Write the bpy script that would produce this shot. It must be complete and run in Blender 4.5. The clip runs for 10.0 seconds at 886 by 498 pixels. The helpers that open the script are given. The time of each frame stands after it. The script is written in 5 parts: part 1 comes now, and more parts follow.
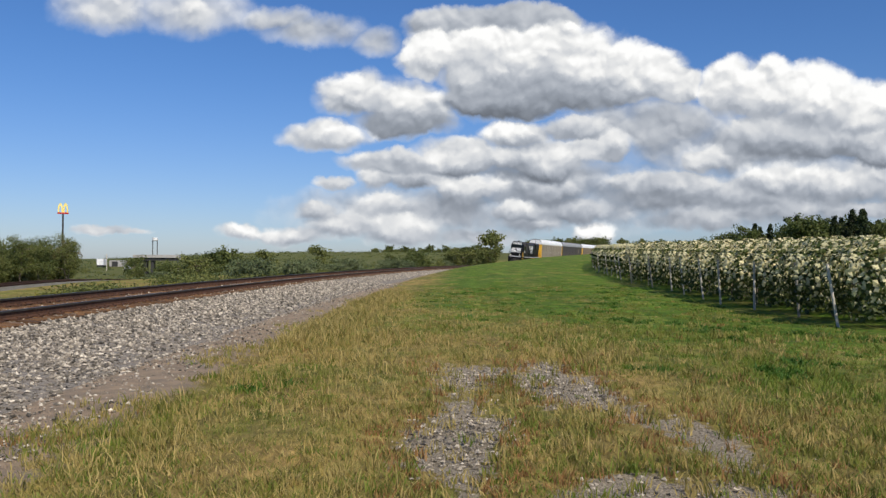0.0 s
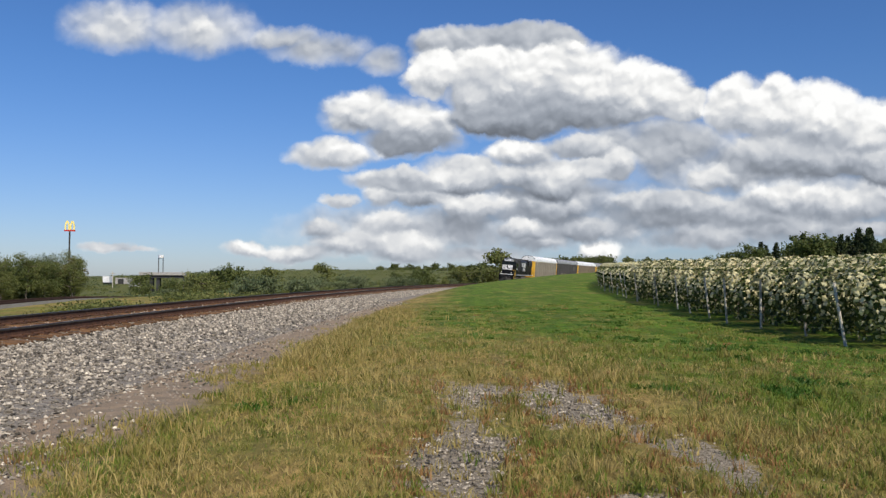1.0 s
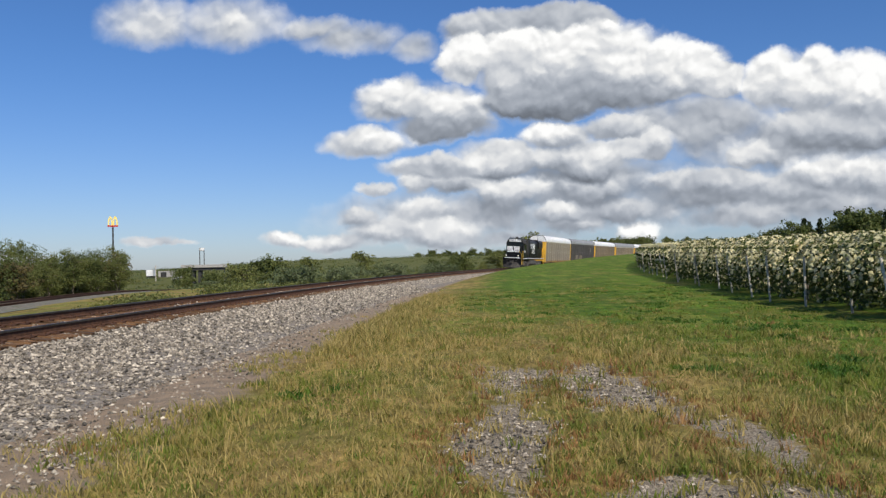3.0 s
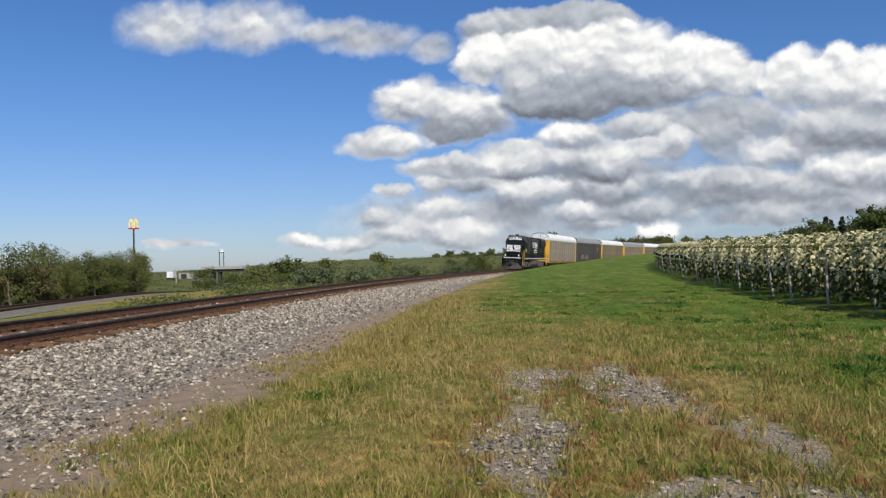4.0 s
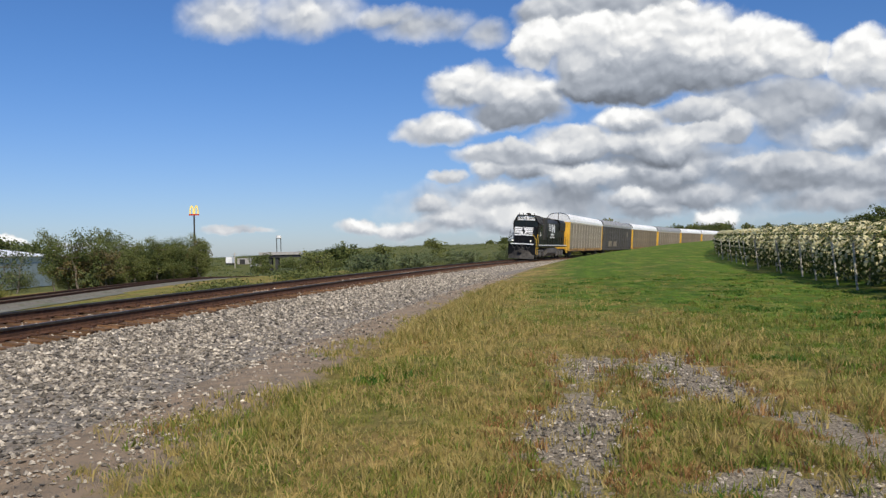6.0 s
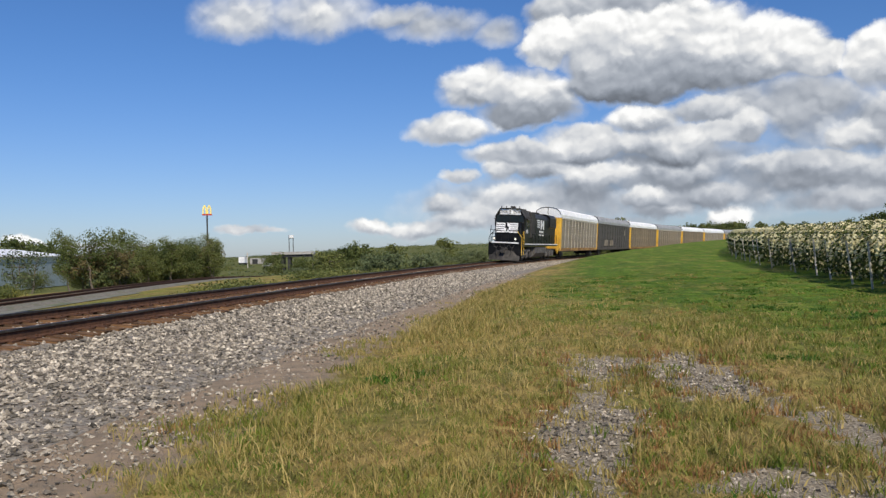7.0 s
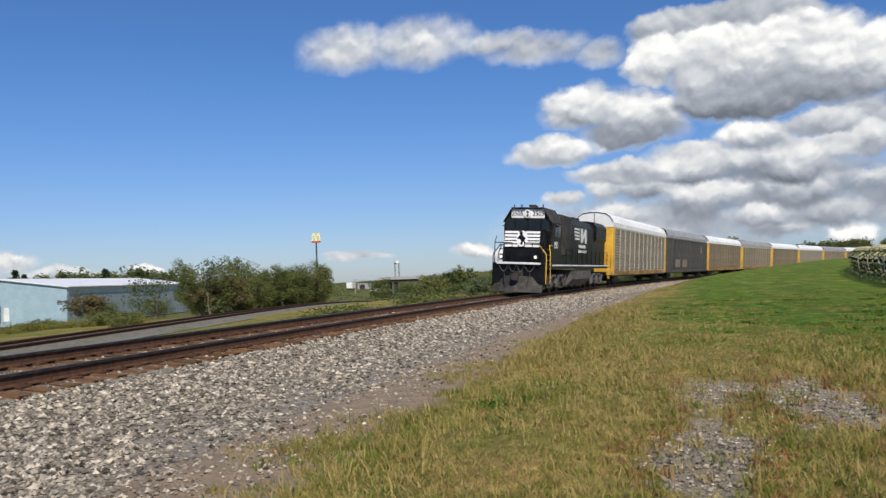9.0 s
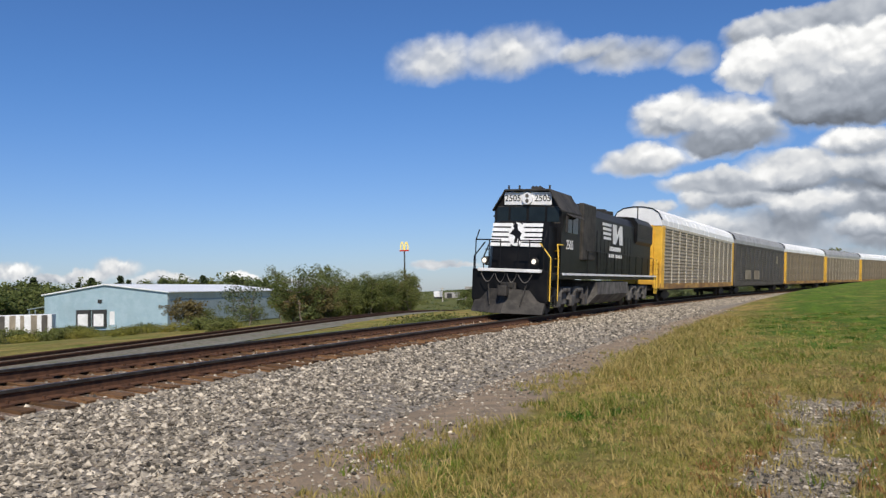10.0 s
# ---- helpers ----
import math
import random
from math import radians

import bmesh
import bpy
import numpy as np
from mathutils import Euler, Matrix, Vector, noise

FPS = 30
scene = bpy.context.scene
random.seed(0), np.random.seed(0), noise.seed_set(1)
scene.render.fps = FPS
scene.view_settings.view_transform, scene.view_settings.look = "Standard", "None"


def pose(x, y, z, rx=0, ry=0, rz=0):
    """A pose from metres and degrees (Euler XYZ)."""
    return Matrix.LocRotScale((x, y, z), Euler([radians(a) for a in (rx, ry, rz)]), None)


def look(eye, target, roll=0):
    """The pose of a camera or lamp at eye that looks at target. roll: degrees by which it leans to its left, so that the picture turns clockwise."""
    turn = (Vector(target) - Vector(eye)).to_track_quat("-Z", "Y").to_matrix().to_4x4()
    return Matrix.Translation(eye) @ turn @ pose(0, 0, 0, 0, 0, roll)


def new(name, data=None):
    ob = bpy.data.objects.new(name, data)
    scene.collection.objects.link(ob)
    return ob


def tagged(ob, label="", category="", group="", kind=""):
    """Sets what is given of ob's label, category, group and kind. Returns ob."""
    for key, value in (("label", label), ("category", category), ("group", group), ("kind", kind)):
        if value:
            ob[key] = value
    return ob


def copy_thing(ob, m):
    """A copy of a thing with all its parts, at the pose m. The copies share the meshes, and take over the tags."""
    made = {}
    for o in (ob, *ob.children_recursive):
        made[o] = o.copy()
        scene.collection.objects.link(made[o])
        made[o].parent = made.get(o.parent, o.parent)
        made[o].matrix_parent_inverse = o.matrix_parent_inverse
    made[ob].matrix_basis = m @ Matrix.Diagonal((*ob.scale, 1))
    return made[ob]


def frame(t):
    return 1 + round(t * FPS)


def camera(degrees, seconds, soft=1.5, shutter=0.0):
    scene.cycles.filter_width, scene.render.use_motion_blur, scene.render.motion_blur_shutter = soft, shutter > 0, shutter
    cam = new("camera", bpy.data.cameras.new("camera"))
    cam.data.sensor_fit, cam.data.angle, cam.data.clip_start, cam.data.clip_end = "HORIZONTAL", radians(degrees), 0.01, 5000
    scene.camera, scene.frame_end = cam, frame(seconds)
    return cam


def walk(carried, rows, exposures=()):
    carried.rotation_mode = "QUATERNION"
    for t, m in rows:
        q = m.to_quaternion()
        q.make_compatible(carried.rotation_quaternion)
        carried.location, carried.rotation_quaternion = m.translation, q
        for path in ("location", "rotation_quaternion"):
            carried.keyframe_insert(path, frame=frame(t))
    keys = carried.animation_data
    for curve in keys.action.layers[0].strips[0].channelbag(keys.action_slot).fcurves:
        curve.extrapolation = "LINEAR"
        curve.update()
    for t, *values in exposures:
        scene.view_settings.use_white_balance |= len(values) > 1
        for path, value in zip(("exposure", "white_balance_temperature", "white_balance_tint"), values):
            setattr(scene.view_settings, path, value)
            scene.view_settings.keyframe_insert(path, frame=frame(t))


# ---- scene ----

# ---- camera: held at eye height by someone standing on the grass, panning left after the locomotive
cam = camera(57.0, 10.0, soft=1.35, shutter=0.25)
EYE = (0.0, 0.0, 1.55)
TURNS = [  # seconds, yaw, pitch, lean
    (0.0, 0.0, 0.71, -0.28), (0.5, 0.3, 1.69, -0.37), (1.0, 0.37, 1.97, -0.39), (1.5, 0.78, 1.45, -0.32),
    (2.0, 1.8, 1.08, 0.46), (2.5, 2.41, 0.96, 0.86), (4.0, 4.28, 1.05, 1.34), (4.5, 4.81, 0.85, 1.41),
    (5.0, 5.67, 0.45, 1.43), (5.5, 7.26, 0.26, 1.32), (7.0, 8.92, 0.16, 1.22), (7.5, 10.27, 0.44, 1.6),
    (8.0, 11.45, 0.78, 1.54), (8.5, 12.12, 1.29, 1.74), (9.0, 16.25, 2.03, 1.99), (9.5, 19.35, 2.39, 1.9),
    (10.0, 22.35, 2.86, 1.34),
]
walk(cam, [(t, pose(*EYE, 90 + pitch, lean, yaw)) for t, yaw, pitch, lean in TURNS])
scene.view_settings.exposure = 0.0

# ---- sun and sky
SUN_AZIMUTH, SUN_HEIGHT = 150.0, 44.0  # degrees clockwise from ahead (+y), degrees up
sun = new("sun", bpy.data.lights.new("sun", "SUN"))
sun.data.energy, sun.data.angle, sun.data.color = 4.6, radians(0.5), (1.0, 0.91, 0.77)
a, e = radians(SUN_AZIMUTH), radians(SUN_HEIGHT)
sun.matrix_world = look((math.sin(a) * math.cos(e) * 50, math.cos(a) * math.cos(e) * 50, math.sin(e) * 50), (0, 0, 0))

# clouds, each a few puffs from back to front: across, up, half width, half height (tangents of angles from straight ahead),
# brightness of its top and of its base
CLOUD_VEIL = [(0.319, 0.076, 0.244, 0.037, 0.66, 0.6), (0.388, 0.14, 0.159, 0.043, 0.74, 0.6), (0.255, 0.166, 0.122, 0.032, 0.76, 0.6),
              (-0.02, 0.059, 0.159, 0.029, 0.74, 0.64), (0.118, 0.086, 0.138, 0.042, 0.68, 0.56), (0.505, 0.104, 0.138, 0.032, 0.76, 0.6),
              (0.664, 0.088, 0.159, 0.037, 0.74, 0.6)]
CLOUD_LOW = [(-0.179, 0.031, 0.042, 0.013, 0.93, 0.66), (-0.115, 0.045, 0.064, 0.018, 0.9, 0.64),
             (-0.046, 0.035, 0.058, 0.018, 0.88, 0.64), (0.038, 0.03, 0.064, 0.013, 0.78, 0.64), (0.107, 0.05, 0.048, 0.018, 0.9, 0.62),
             (0.184, 0.037, 0.024, 0.014, 1, 0.85), (-0.153, 0.058, 0.033, 0.013, 0.88, 0.64), (-0.068, 0.068, 0.041, 0.014, 0.92, 0.64),
             (-0.134, 0.091, 0.024, 0.008, 0.88, 0.68), (0.298, 0.049, 0.074, 0.014, 0.76, 0.64),
             (0.415, 0.066, 0.069, 0.014, 0.76, 0.62), (0.521, 0.066, 0.074, 0.012, 0.78, 0.64)]
CLOUD_MIDDLE = [(-0.084, 0.101, 0.022, 0.021, 0.97, 0.66), (-0.026, 0.1, 0.05, 0.019, 0.84, 0.52), (0.028, 0.084, 0.052, 0.024, 0.97, 0.52),
                (0.086, 0.058, 0.042, 0.013, 0.88, 0.6), (0.16, 0.064, 0.045, 0.019, 0.78, 0.52), (0.134, 0.087, 0.045, 0.022, 0.88, 0.5),
                (0.229, 0.093, 0.049, 0.017, 0.92, 0.56), (0.298, 0.092, 0.053, 0.019, 0.8, 0.56), (0.362, 0.086, 0.064, 0.02, 0.86, 0.58),
                (0.42, 0.102, 0.064, 0.022, 0.93, 0.56), (0.492, 0.099, 0.074, 0.025, 0.93, 0.56), (0.319, 0.128, 0.033, 0.022, 0.92, 0.66),
                (0.595, 0.099, 0.074, 0.027, 0.9, 0.56)]
CLOUD_HEAPED = [(0.017, 0.127, 0.059, 0.024, 0.93, 0.52), (-0.06, 0.119, 0.066, 0.017, 0.88, 0.6), (0.192, 0.138, 0.042, 0.02, 0.9, 0.55),
                (0.118, 0.126, 0.074, 0.031, 0.93, 0.46), (0.096, 0.154, 0.049, 0.021, 1, 0.62), (0.155, 0.163, 0.048, 0.016, 0.84, 0.6),
                (-0.053, 0.17, 0.069, 0.023, 0.72, 0.48), (-0.143, 0.152, 0.059, 0.021, 0.97, 0.66),
                (-0.106, 0.201, 0.055, 0.03, 0.97, 0.62), (-0.05, 0.19, 0.062, 0.036, 0.97, 0.54)]
CLOUD_BIG = [(0.037, 0.28, 0.08, 0.033, 0.76, 0.58), (0.106, 0.294, 0.058, 0.025, 0.72, 0.56), (0.085, 0.2, 0.088, 0.03, 0.78, 0.42),
             (0.154, 0.203, 0.101, 0.026, 0.8, 0.48), (0.282, 0.217, 0.037, 0.023, 0.9, 0.7), (-0.021, 0.25, 0.038, 0.028, 1, 0.76),
             (0.043, 0.239, 0.061, 0.041, 1, 0.6), (0.239, 0.226, 0.06, 0.034, 1, 0.66), (0.12, 0.239, 0.072, 0.051, 1, 0.58),
             (0.184, 0.236, 0.074, 0.053, 1, 0.6)]
CLOUD_EAST = [(0.521, 0.149, 0.085, 0.028, 0.8, 0.52), (0.431, 0.161, 0.093, 0.036, 0.86, 0.52), (0.526, 0.178, 0.066, 0.045, 1, 0.68),
              (0.351, 0.208, 0.038, 0.038, 1, 0.72), (0.455, 0.202, 0.056, 0.046, 1, 0.7), (0.401, 0.207, 0.05, 0.043, 1, 0.72),
              (0.616, 0.173, 0.069, 0.048, 1, 0.68), (0.701, 0.142, 0.085, 0.037, 0.95, 0.6)]
CLOUD_HIGH = [(-0.081, 0.27, 0.025, 0.017, 0.76, 0.66), (-0.159, 0.281, 0.061, 0.017, 0.8, 0.66), (-0.208, 0.295, 0.043, 0.014, 0.78, 0.66),
              (-0.316, 0.308, 0.067, 0.026, 0.88, 0.7), (-0.412, 0.31, 0.058, 0.026, 0.9, 0.7)]
CLOUD_FAR = [(-1.2, 0.047, 0.055, 0.015, 0.95, 0.76), (-1.11, 0.035, 0.053, 0.008, 0.85, 0.72), (-1.036, 0.035, 0.06, 0.011, 0.9, 0.74),
             (-0.96, 0.047, 0.05, 0.015, 0.95, 0.74), (-0.887, 0.027, 0.064, 0.009, 0.88, 0.74), (-0.729, 0.024, 0.034, 0.007, 0.97, 0.8),
             (-0.604, 0.015, 0.061, 0.006, 0.85, 0.74), (-0.413, 0.035, 0.034, 0.006, 0.82, 0.72), (-0.25, 0.032, 0.028, 0.009, 0.98, 0.72),
             (-0.2, 0.031, 0.031, 0.007, 0.95, 0.7), (-0.397, 0.033, 0.037, 0.004, 0.82, 0.74)]


class Nodes:
    """Small help to wire node trees."""

    def __init__(self, tree):
        self.tree = tree
        tree.nodes.clear()

    def add(self, kind):
        return self.tree.nodes.new(kind)

    def put(self, socket, value):
        if hasattr(value, "links"):
            self.tree.links.new(value, socket)
        else:
            socket.default_value = value

    def math(self, op, *values, clamp=False):
        n = self.add("ShaderNodeMath")
        n.operation, n.use_clamp = op, clamp
        for i, v in enumerate(values):
            self.put(n.inputs[i], v)
        return n.outputs[0]

    def vec(self, op, *values):
        n = self.add("ShaderNodeVectorMath")
        n.operation = op
        for i, v in enumerate(values):
            self.put(n.inputs["Scale"] if op == "SCALE" and i == 1 else n.inputs[i], v)
        return n.outputs["Value"] if op in ("DOT_PRODUCT", "LENGTH", "DISTANCE") else n.outputs[0]

    def noise(self, vector, scale, detail=4.0, rough=0.55, distort=0.0):
        n = self.add("ShaderNodeTexNoise")
        if vector is not None:
            self.put(n.inputs["Vector"], vector)
        n.inputs["Scale"].default_value, n.inputs["Detail"].default_value = scale, detail
        n.inputs["Roughness"].default_value, n.inputs["Distortion"].default_value = rough, distort
        return n

    def ramp(self, value, low, high, a=0.0, b=1.0):
        n = self.add("ShaderNodeMapRange")
        n.interpolation_type = "SMOOTHSTEP"
        self.put(n.inputs["Value"], value)
        for name, v in (("From Min", low), ("From Max", high), ("To Min", a), ("To Max", b)):
            self.put(n.inputs[name], v)
        return n.outputs[0]

    def mix(self, fac, a, b, mode="MIX"):
        n = self.add("ShaderNodeMix")
        n.data_type, n.blend_type = "RGBA", mode
        self.put(n.inputs[0], fac)
        for socket, v in ((n.inputs[6], a), (n.inputs[7], b)):
            self.put(socket, (*v, 1.0) if isinstance(v, tuple) and len(v) == 3 else v)
        return n.outputs[2]


def build_world():
    world = bpy.data.worlds.new("world")
    scene.world = world
    world.use_nodes = True
    k = Nodes(world.node_tree)
    coord = k.add("ShaderNodeTexCoord").outputs["Generated"]
    sky = k.add("ShaderNodeTexSky")
    sky.sky_type, sky.sun_disc = "NISHITA", False
    sky.sun_elevation, sky.sun_rotation = radians(SUN_HEIGHT), radians(SUN_AZIMUTH)
    sky.altitude, sky.air_density, sky.dust_density, sky.ozone_density = 100.0, 1.0, 0.3, 2.0
    split = k.add("ShaderNodeSeparateXYZ")
    k.put(split.inputs[0], coord)
    ahead = k.math("MAXIMUM", split.outputs[1], 0.05)
    join = k.add("ShaderNodeCombineXYZ")
    k.put(join.inputs[0], k.math("DIVIDE", split.outputs[0], ahead))
    k.put(join.inputs[1], k.math("DIVIDE", split.outputs[2], ahead))
    flat = join.outputs[0]
    # ragged cloud edges: soft warp, then rounded billows of three sizes
    warp = k.noise(flat, 14.0, 7.0, 0.6)
    shift = k.vec("SCALE", k.vec("SUBTRACT", warp.outputs["Color"], (0.5, 0.5, 0.5)), 0.034)
    fine = k.noise(flat, 90.0, 5.0, 0.6)
    shift = k.vec("ADD", shift, k.vec("SCALE", k.vec("SUBTRACT", fine.outputs["Color"], (0.5, 0.5, 0.5)), 0.007))
    place = k.vec("MULTIPLY", k.vec("ADD", flat, shift), (1.0, 1.0, 0.0))

    def billows(where):
        total = 0.0
        for size, share in ((17.0, 0.62), (40.0, 0.28), (95.0, 0.1)):
            cell = k.add("ShaderNodeTexVoronoi")
            cell.feature = "SMOOTH_F1"
            cell.inputs["Smoothness"].default_value = 0.35
            k.put(cell.inputs["Vector"], k.vec("MULTIPLY", where, (1.0, 1.25, 1.0)))
            cell.inputs["Scale"].default_value = size
            total = k.math("MULTIPLY_ADD", cell.outputs["Distance"], share, total)
        return total

    lump = billows(place)
    relief = k.math("SUBTRACT", billows(k.vec("ADD", place, (0.003, 0.008, 0.0))), lump)
    rough = k.math("MULTIPLY", k.math("SUBTRACT", lump, 0.5), 1.35)
    dim = k.math("MULTIPLY", rough, 0.6)
    puff_tone, cover = k.math("MULTIPLY_ADD", rough, 1e-6, 0.72), 0.0
    for puffs, soft in ((CLOUD_VEIL, 0.85), (CLOUD_FAR, 0.7), (CLOUD_LOW, 0.7), (CLOUD_MIDDLE, 0.55), (CLOUD_HEAPED, 0.42), (CLOUD_HIGH, 1.1), (CLOUD_BIG, 0.34), (CLOUD_EAST, 0.34)):
        for u, v, w, h, top, base in puffs:
            n = k.add("ShaderNodeVectorMath")
            n.operation = "MULTIPLY_ADD"
            # each puff waits for the one behind it
            k.put(n.inputs[0], k.vec("MULTIPLY_ADD", puff_tone, (1e-9, 1e-9, 0.0), place))
            n.inputs[1].default_value, n.inputs[2].default_value = (1 / w, 1 / h, 0), (-u / w, -v / h, 0)
            level = k.math("SUBTRACT", k.vec("DOT_PRODUCT", n.outputs[0], (0.12, 1.0, 0.0)), dim)
            reach = k.math("ADD", k.vec("DOT_PRODUCT", n.outputs[0], n.outputs[0]), rough)
            alpha = k.ramp(reach, 1.0 + soft, 1.0 - soft)
            tone = k.ramp(level, -0.9, 0.45, base ** 1.85, top ** 2.1)
            blend = k.add("ShaderNodeMix")
            for socket, value in ((0, alpha), (2, puff_tone), (3, tone)):
                k.put(blend.inputs[socket], value)
            puff_tone = blend.outputs[0]
            cover = k.math("MAXIMUM", cover, alpha)
    shade = k.math("MULTIPLY", puff_tone, k.math("MULTIPLY_ADD", relief, 1.4, 0.96))
    cloud = k.mix(k.ramp(shade, 0.2, 0.95), (0.86, 0.96, 1.13), (1.0, 1.0, 0.99))
    cloud = k.vec("SCALE", cloud, k.math("MINIMUM", shade, 1.0))
    up = k.ramp(split.outputs[2], 0.0, 0.28)
    tinted = k.mix(1.0, sky.outputs[0], k.mix(up, (0.7, 0.84, 1.22), (0.54, 0.86, 1.32)), "MULTIPLY")
    air = k.add("ShaderNodeBackground")
    k.put(air.inputs[0], tinted)
    air.inputs[1].default_value = 0.08
    puff = k.add("ShaderNodeBackground")
    k.put(puff.inputs[0], cloud)
    puff.inputs[1].default_value = 1.0
    facing = k.ramp(split.outputs[1], 0.1, 0.3)
    blend = k.add("ShaderNodeMixShader")
    k.put(blend.inputs[0], k.math("MULTIPLY", k.math("MULTIPLY", cover, facing), k.ramp(split.outputs[2], 0.0, 0.02, 0.5, 1.0)))
    k.put(blend.inputs[1], air.outputs[0])
    k.put(blend.inputs[2], puff.outputs[0])
    out = k.add("ShaderNodeOutputWorld")
    k.put(out.inputs[0], blend.outputs[0])


build_world()

# ---- materials


def material(name, a, b, scale=6.0, rough=0.8, metal=0.0, bump=0.2, fine=60.0, vary=0.0, c=None, c_amount=0.5, stretch=(1, 1, 1), island=0.0, spec=0.4):
    """Colour a to b by noise of that scale, c in larger stains, fine grain and relief; vary: by object; island: by loose piece."""
    m = bpy.data.materials.new(name)
    m.use_nodes = True
    k = Nodes(m.node_tree)
    at = k.vec("MULTIPLY", k.add("ShaderNodeTexCoord").outputs["Object"], stretch)
    n = k.noise(at, scale, 6.0, 0.6)
    col = k.mix(k.ramp(n.outputs["Fac"], 0.35, 0.65), a, b)
    if c:
        col = k.mix(k.math("MULTIPLY", k.ramp(k.noise(at, scale * 0.23, 5.0, 0.65, 0.6).outputs["Fac"], 0.48, 0.62), c_amount), col, c)
    grain = k.noise(at, fine, 3.0, 0.6)
    col = k.mix(0.35, col, k.mix(1.0, col, k.mix(k.ramp(grain.outputs["Fac"], 0.3, 0.7), (0.45, 0.45, 0.45), (1.5, 1.5, 1.5)), "MULTIPLY"))
    if vary:
        r = k.add("ShaderNodeObjectInfo").outputs["Random"]
        col = k.mix(1.0, col, k.mix(r, (1 - vary,) * 3, (1 + vary,) * 3), "MULTIPLY")
    if island:
        r = k.add("ShaderNodeNewGeometry").outputs["Random Per Island"]
        col = k.mix(1.0, col, k.mix(r, (1 - island,) * 3, (1 + island,) * 3), "MULTIPLY")
    s = k.add("ShaderNodeBsdfPrincipled")
    k.put(s.inputs["Base Color"], col)
    k.put(s.inputs["Roughness"], k.ramp(grain.outputs["Fac"], 0.2, 0.8, max(rough - 0.1, 0.03), min(rough + 0.1, 1.0)))
    s.inputs["Metallic"].default_value = metal
    s.inputs["Specular IOR Level"].default_value = spec
    if bump:
        bp = k.add("ShaderNodeBump")
        bp.inputs["Strength"].default_value, bp.inputs["Distance"].default_value = bump, 0.02
        k.put(bp.inputs["Height"], k.math("ADD", n.outputs["Fac"], grain.outputs["Fac"]))
        k.put(s.inputs["Normal"], bp.outputs[0])
    k.put(k.add("ShaderNodeOutputMaterial").inputs[0], s.outputs[0])
    return m


def leaf_material(name, a, b, patch=0.5, sheer=0.35, pale=None, pale_amount=0.0):
    """Leaves and blades: colour by loose piece and by patches of ground, letting some light through."""
    m = bpy.data.materials.new(name)
    m.use_nodes = True
    k = Nodes(m.node_tree)
    at = k.add("ShaderNodeTexCoord").outputs["Object"]
    r = k.add("ShaderNodeNewGeometry").outputs["Random Per Island"]
    n = k.noise(at, patch, 4.0, 0.6).outputs["Fac"]
    f = k.math("ADD", k.math("MULTIPLY", r, 0.55), k.math("MULTIPLY", k.ramp(n, 0.35, 0.65), 0.45))
    col = k.mix(f, a, b)
    if pale:
        col = k.mix(k.math("LESS_THAN", k.math("FRACT", k.math("MULTIPLY", r, 37.3)), pale_amount), col, pale)
    o = k.add("ShaderNodeObjectInfo").outputs["Random"]
    col = k.mix(1.0, col, k.mix(o, (0.8, 0.82, 0.8), (1.2, 1.15, 1.15)), "MULTIPLY")
    s = k.add("ShaderNodeBsdfPrincipled")
    k.put(s.inputs["Base Color"], col)
    s.inputs["Roughness"].default_value = 0.6
    s.inputs["Specular IOR Level"].default_value = 0.25
    t = k.add("ShaderNodeBsdfTranslucent")
    k.put(t.inputs[0], col)
    x = k.add("ShaderNodeMixShader")
    x.inputs[0].default_value = sheer
    k.put(x.inputs[1], s.outputs[0])
    k.put(x.inputs[2], t.outputs[0])
    k.put(k.add("ShaderNodeOutputMaterial").inputs[0], x.outputs[0])
    return m


def glow(name, colour, strength):
    m = bpy.data.materials.new(name)
    m.use_nodes = True
    k = Nodes(m.node_tree)
    s = k.add("ShaderNodeBsdfPrincipled")
    s.inputs["Base Color"].default_value = (*colour, 1)
    s.inputs["Emission Color"].default_value = (*colour, 1)
    s.inputs["Emission Strength"].default_value = strength
    s.inputs["Roughness"].default_value = 0.15
    k.put(k.add("ShaderNodeOutputMaterial").inputs[0], s.outputs[0])
    return m


BLACK = material("black_paint", (0.005, 0.005, 0.006), (0.008, 0.008, 0.009), 1.5, 0.42, c=(0.02, 0.0185, 0.017), c_amount=0.5, bump=0.05, spec=0.17)
GRIME = material("grimy_steel", (0.022, 0.02, 0.018), (0.05, 0.045, 0.04), 3.0, 0.75, c=(0.08, 0.07, 0.06), c_amount=0.6, bump=0.2)
DUST = material("dusty_steel", (0.07, 0.065, 0.06), (0.15, 0.14, 0.13), 2.5, 0.8, c=(0.035, 0.03, 0.03), c_amount=0.6, bump=0.2)
WHITE = material("white_paint", (0.72, 0.72, 0.72), (0.82, 0.82, 0.82), 2.0, 0.5, c=(0.55, 0.54, 0.52), c_amount=0.35, bump=0.05)
YELLOW = material("yellow_paint", (0.7, 0.38, 0.035), (0.82, 0.48, 0.06), 2.0, 0.55, c=(0.42, 0.24, 0.06), c_amount=0.5, bump=0.08)
RAILYELLOW = material("handrail_yellow", (0.75, 0.45, 0.04), (0.8, 0.52, 0.08), 3.0, 0.5, bump=0.03)
PANEL = material("galvanised_panel", (0.25, 0.21, 0.155), (0.34, 0.29, 0.22), 1.2, 0.6, 0.15, c=(0.17, 0.12, 0.08), c_amount=0.6, bump=0.1, vary=0.12)
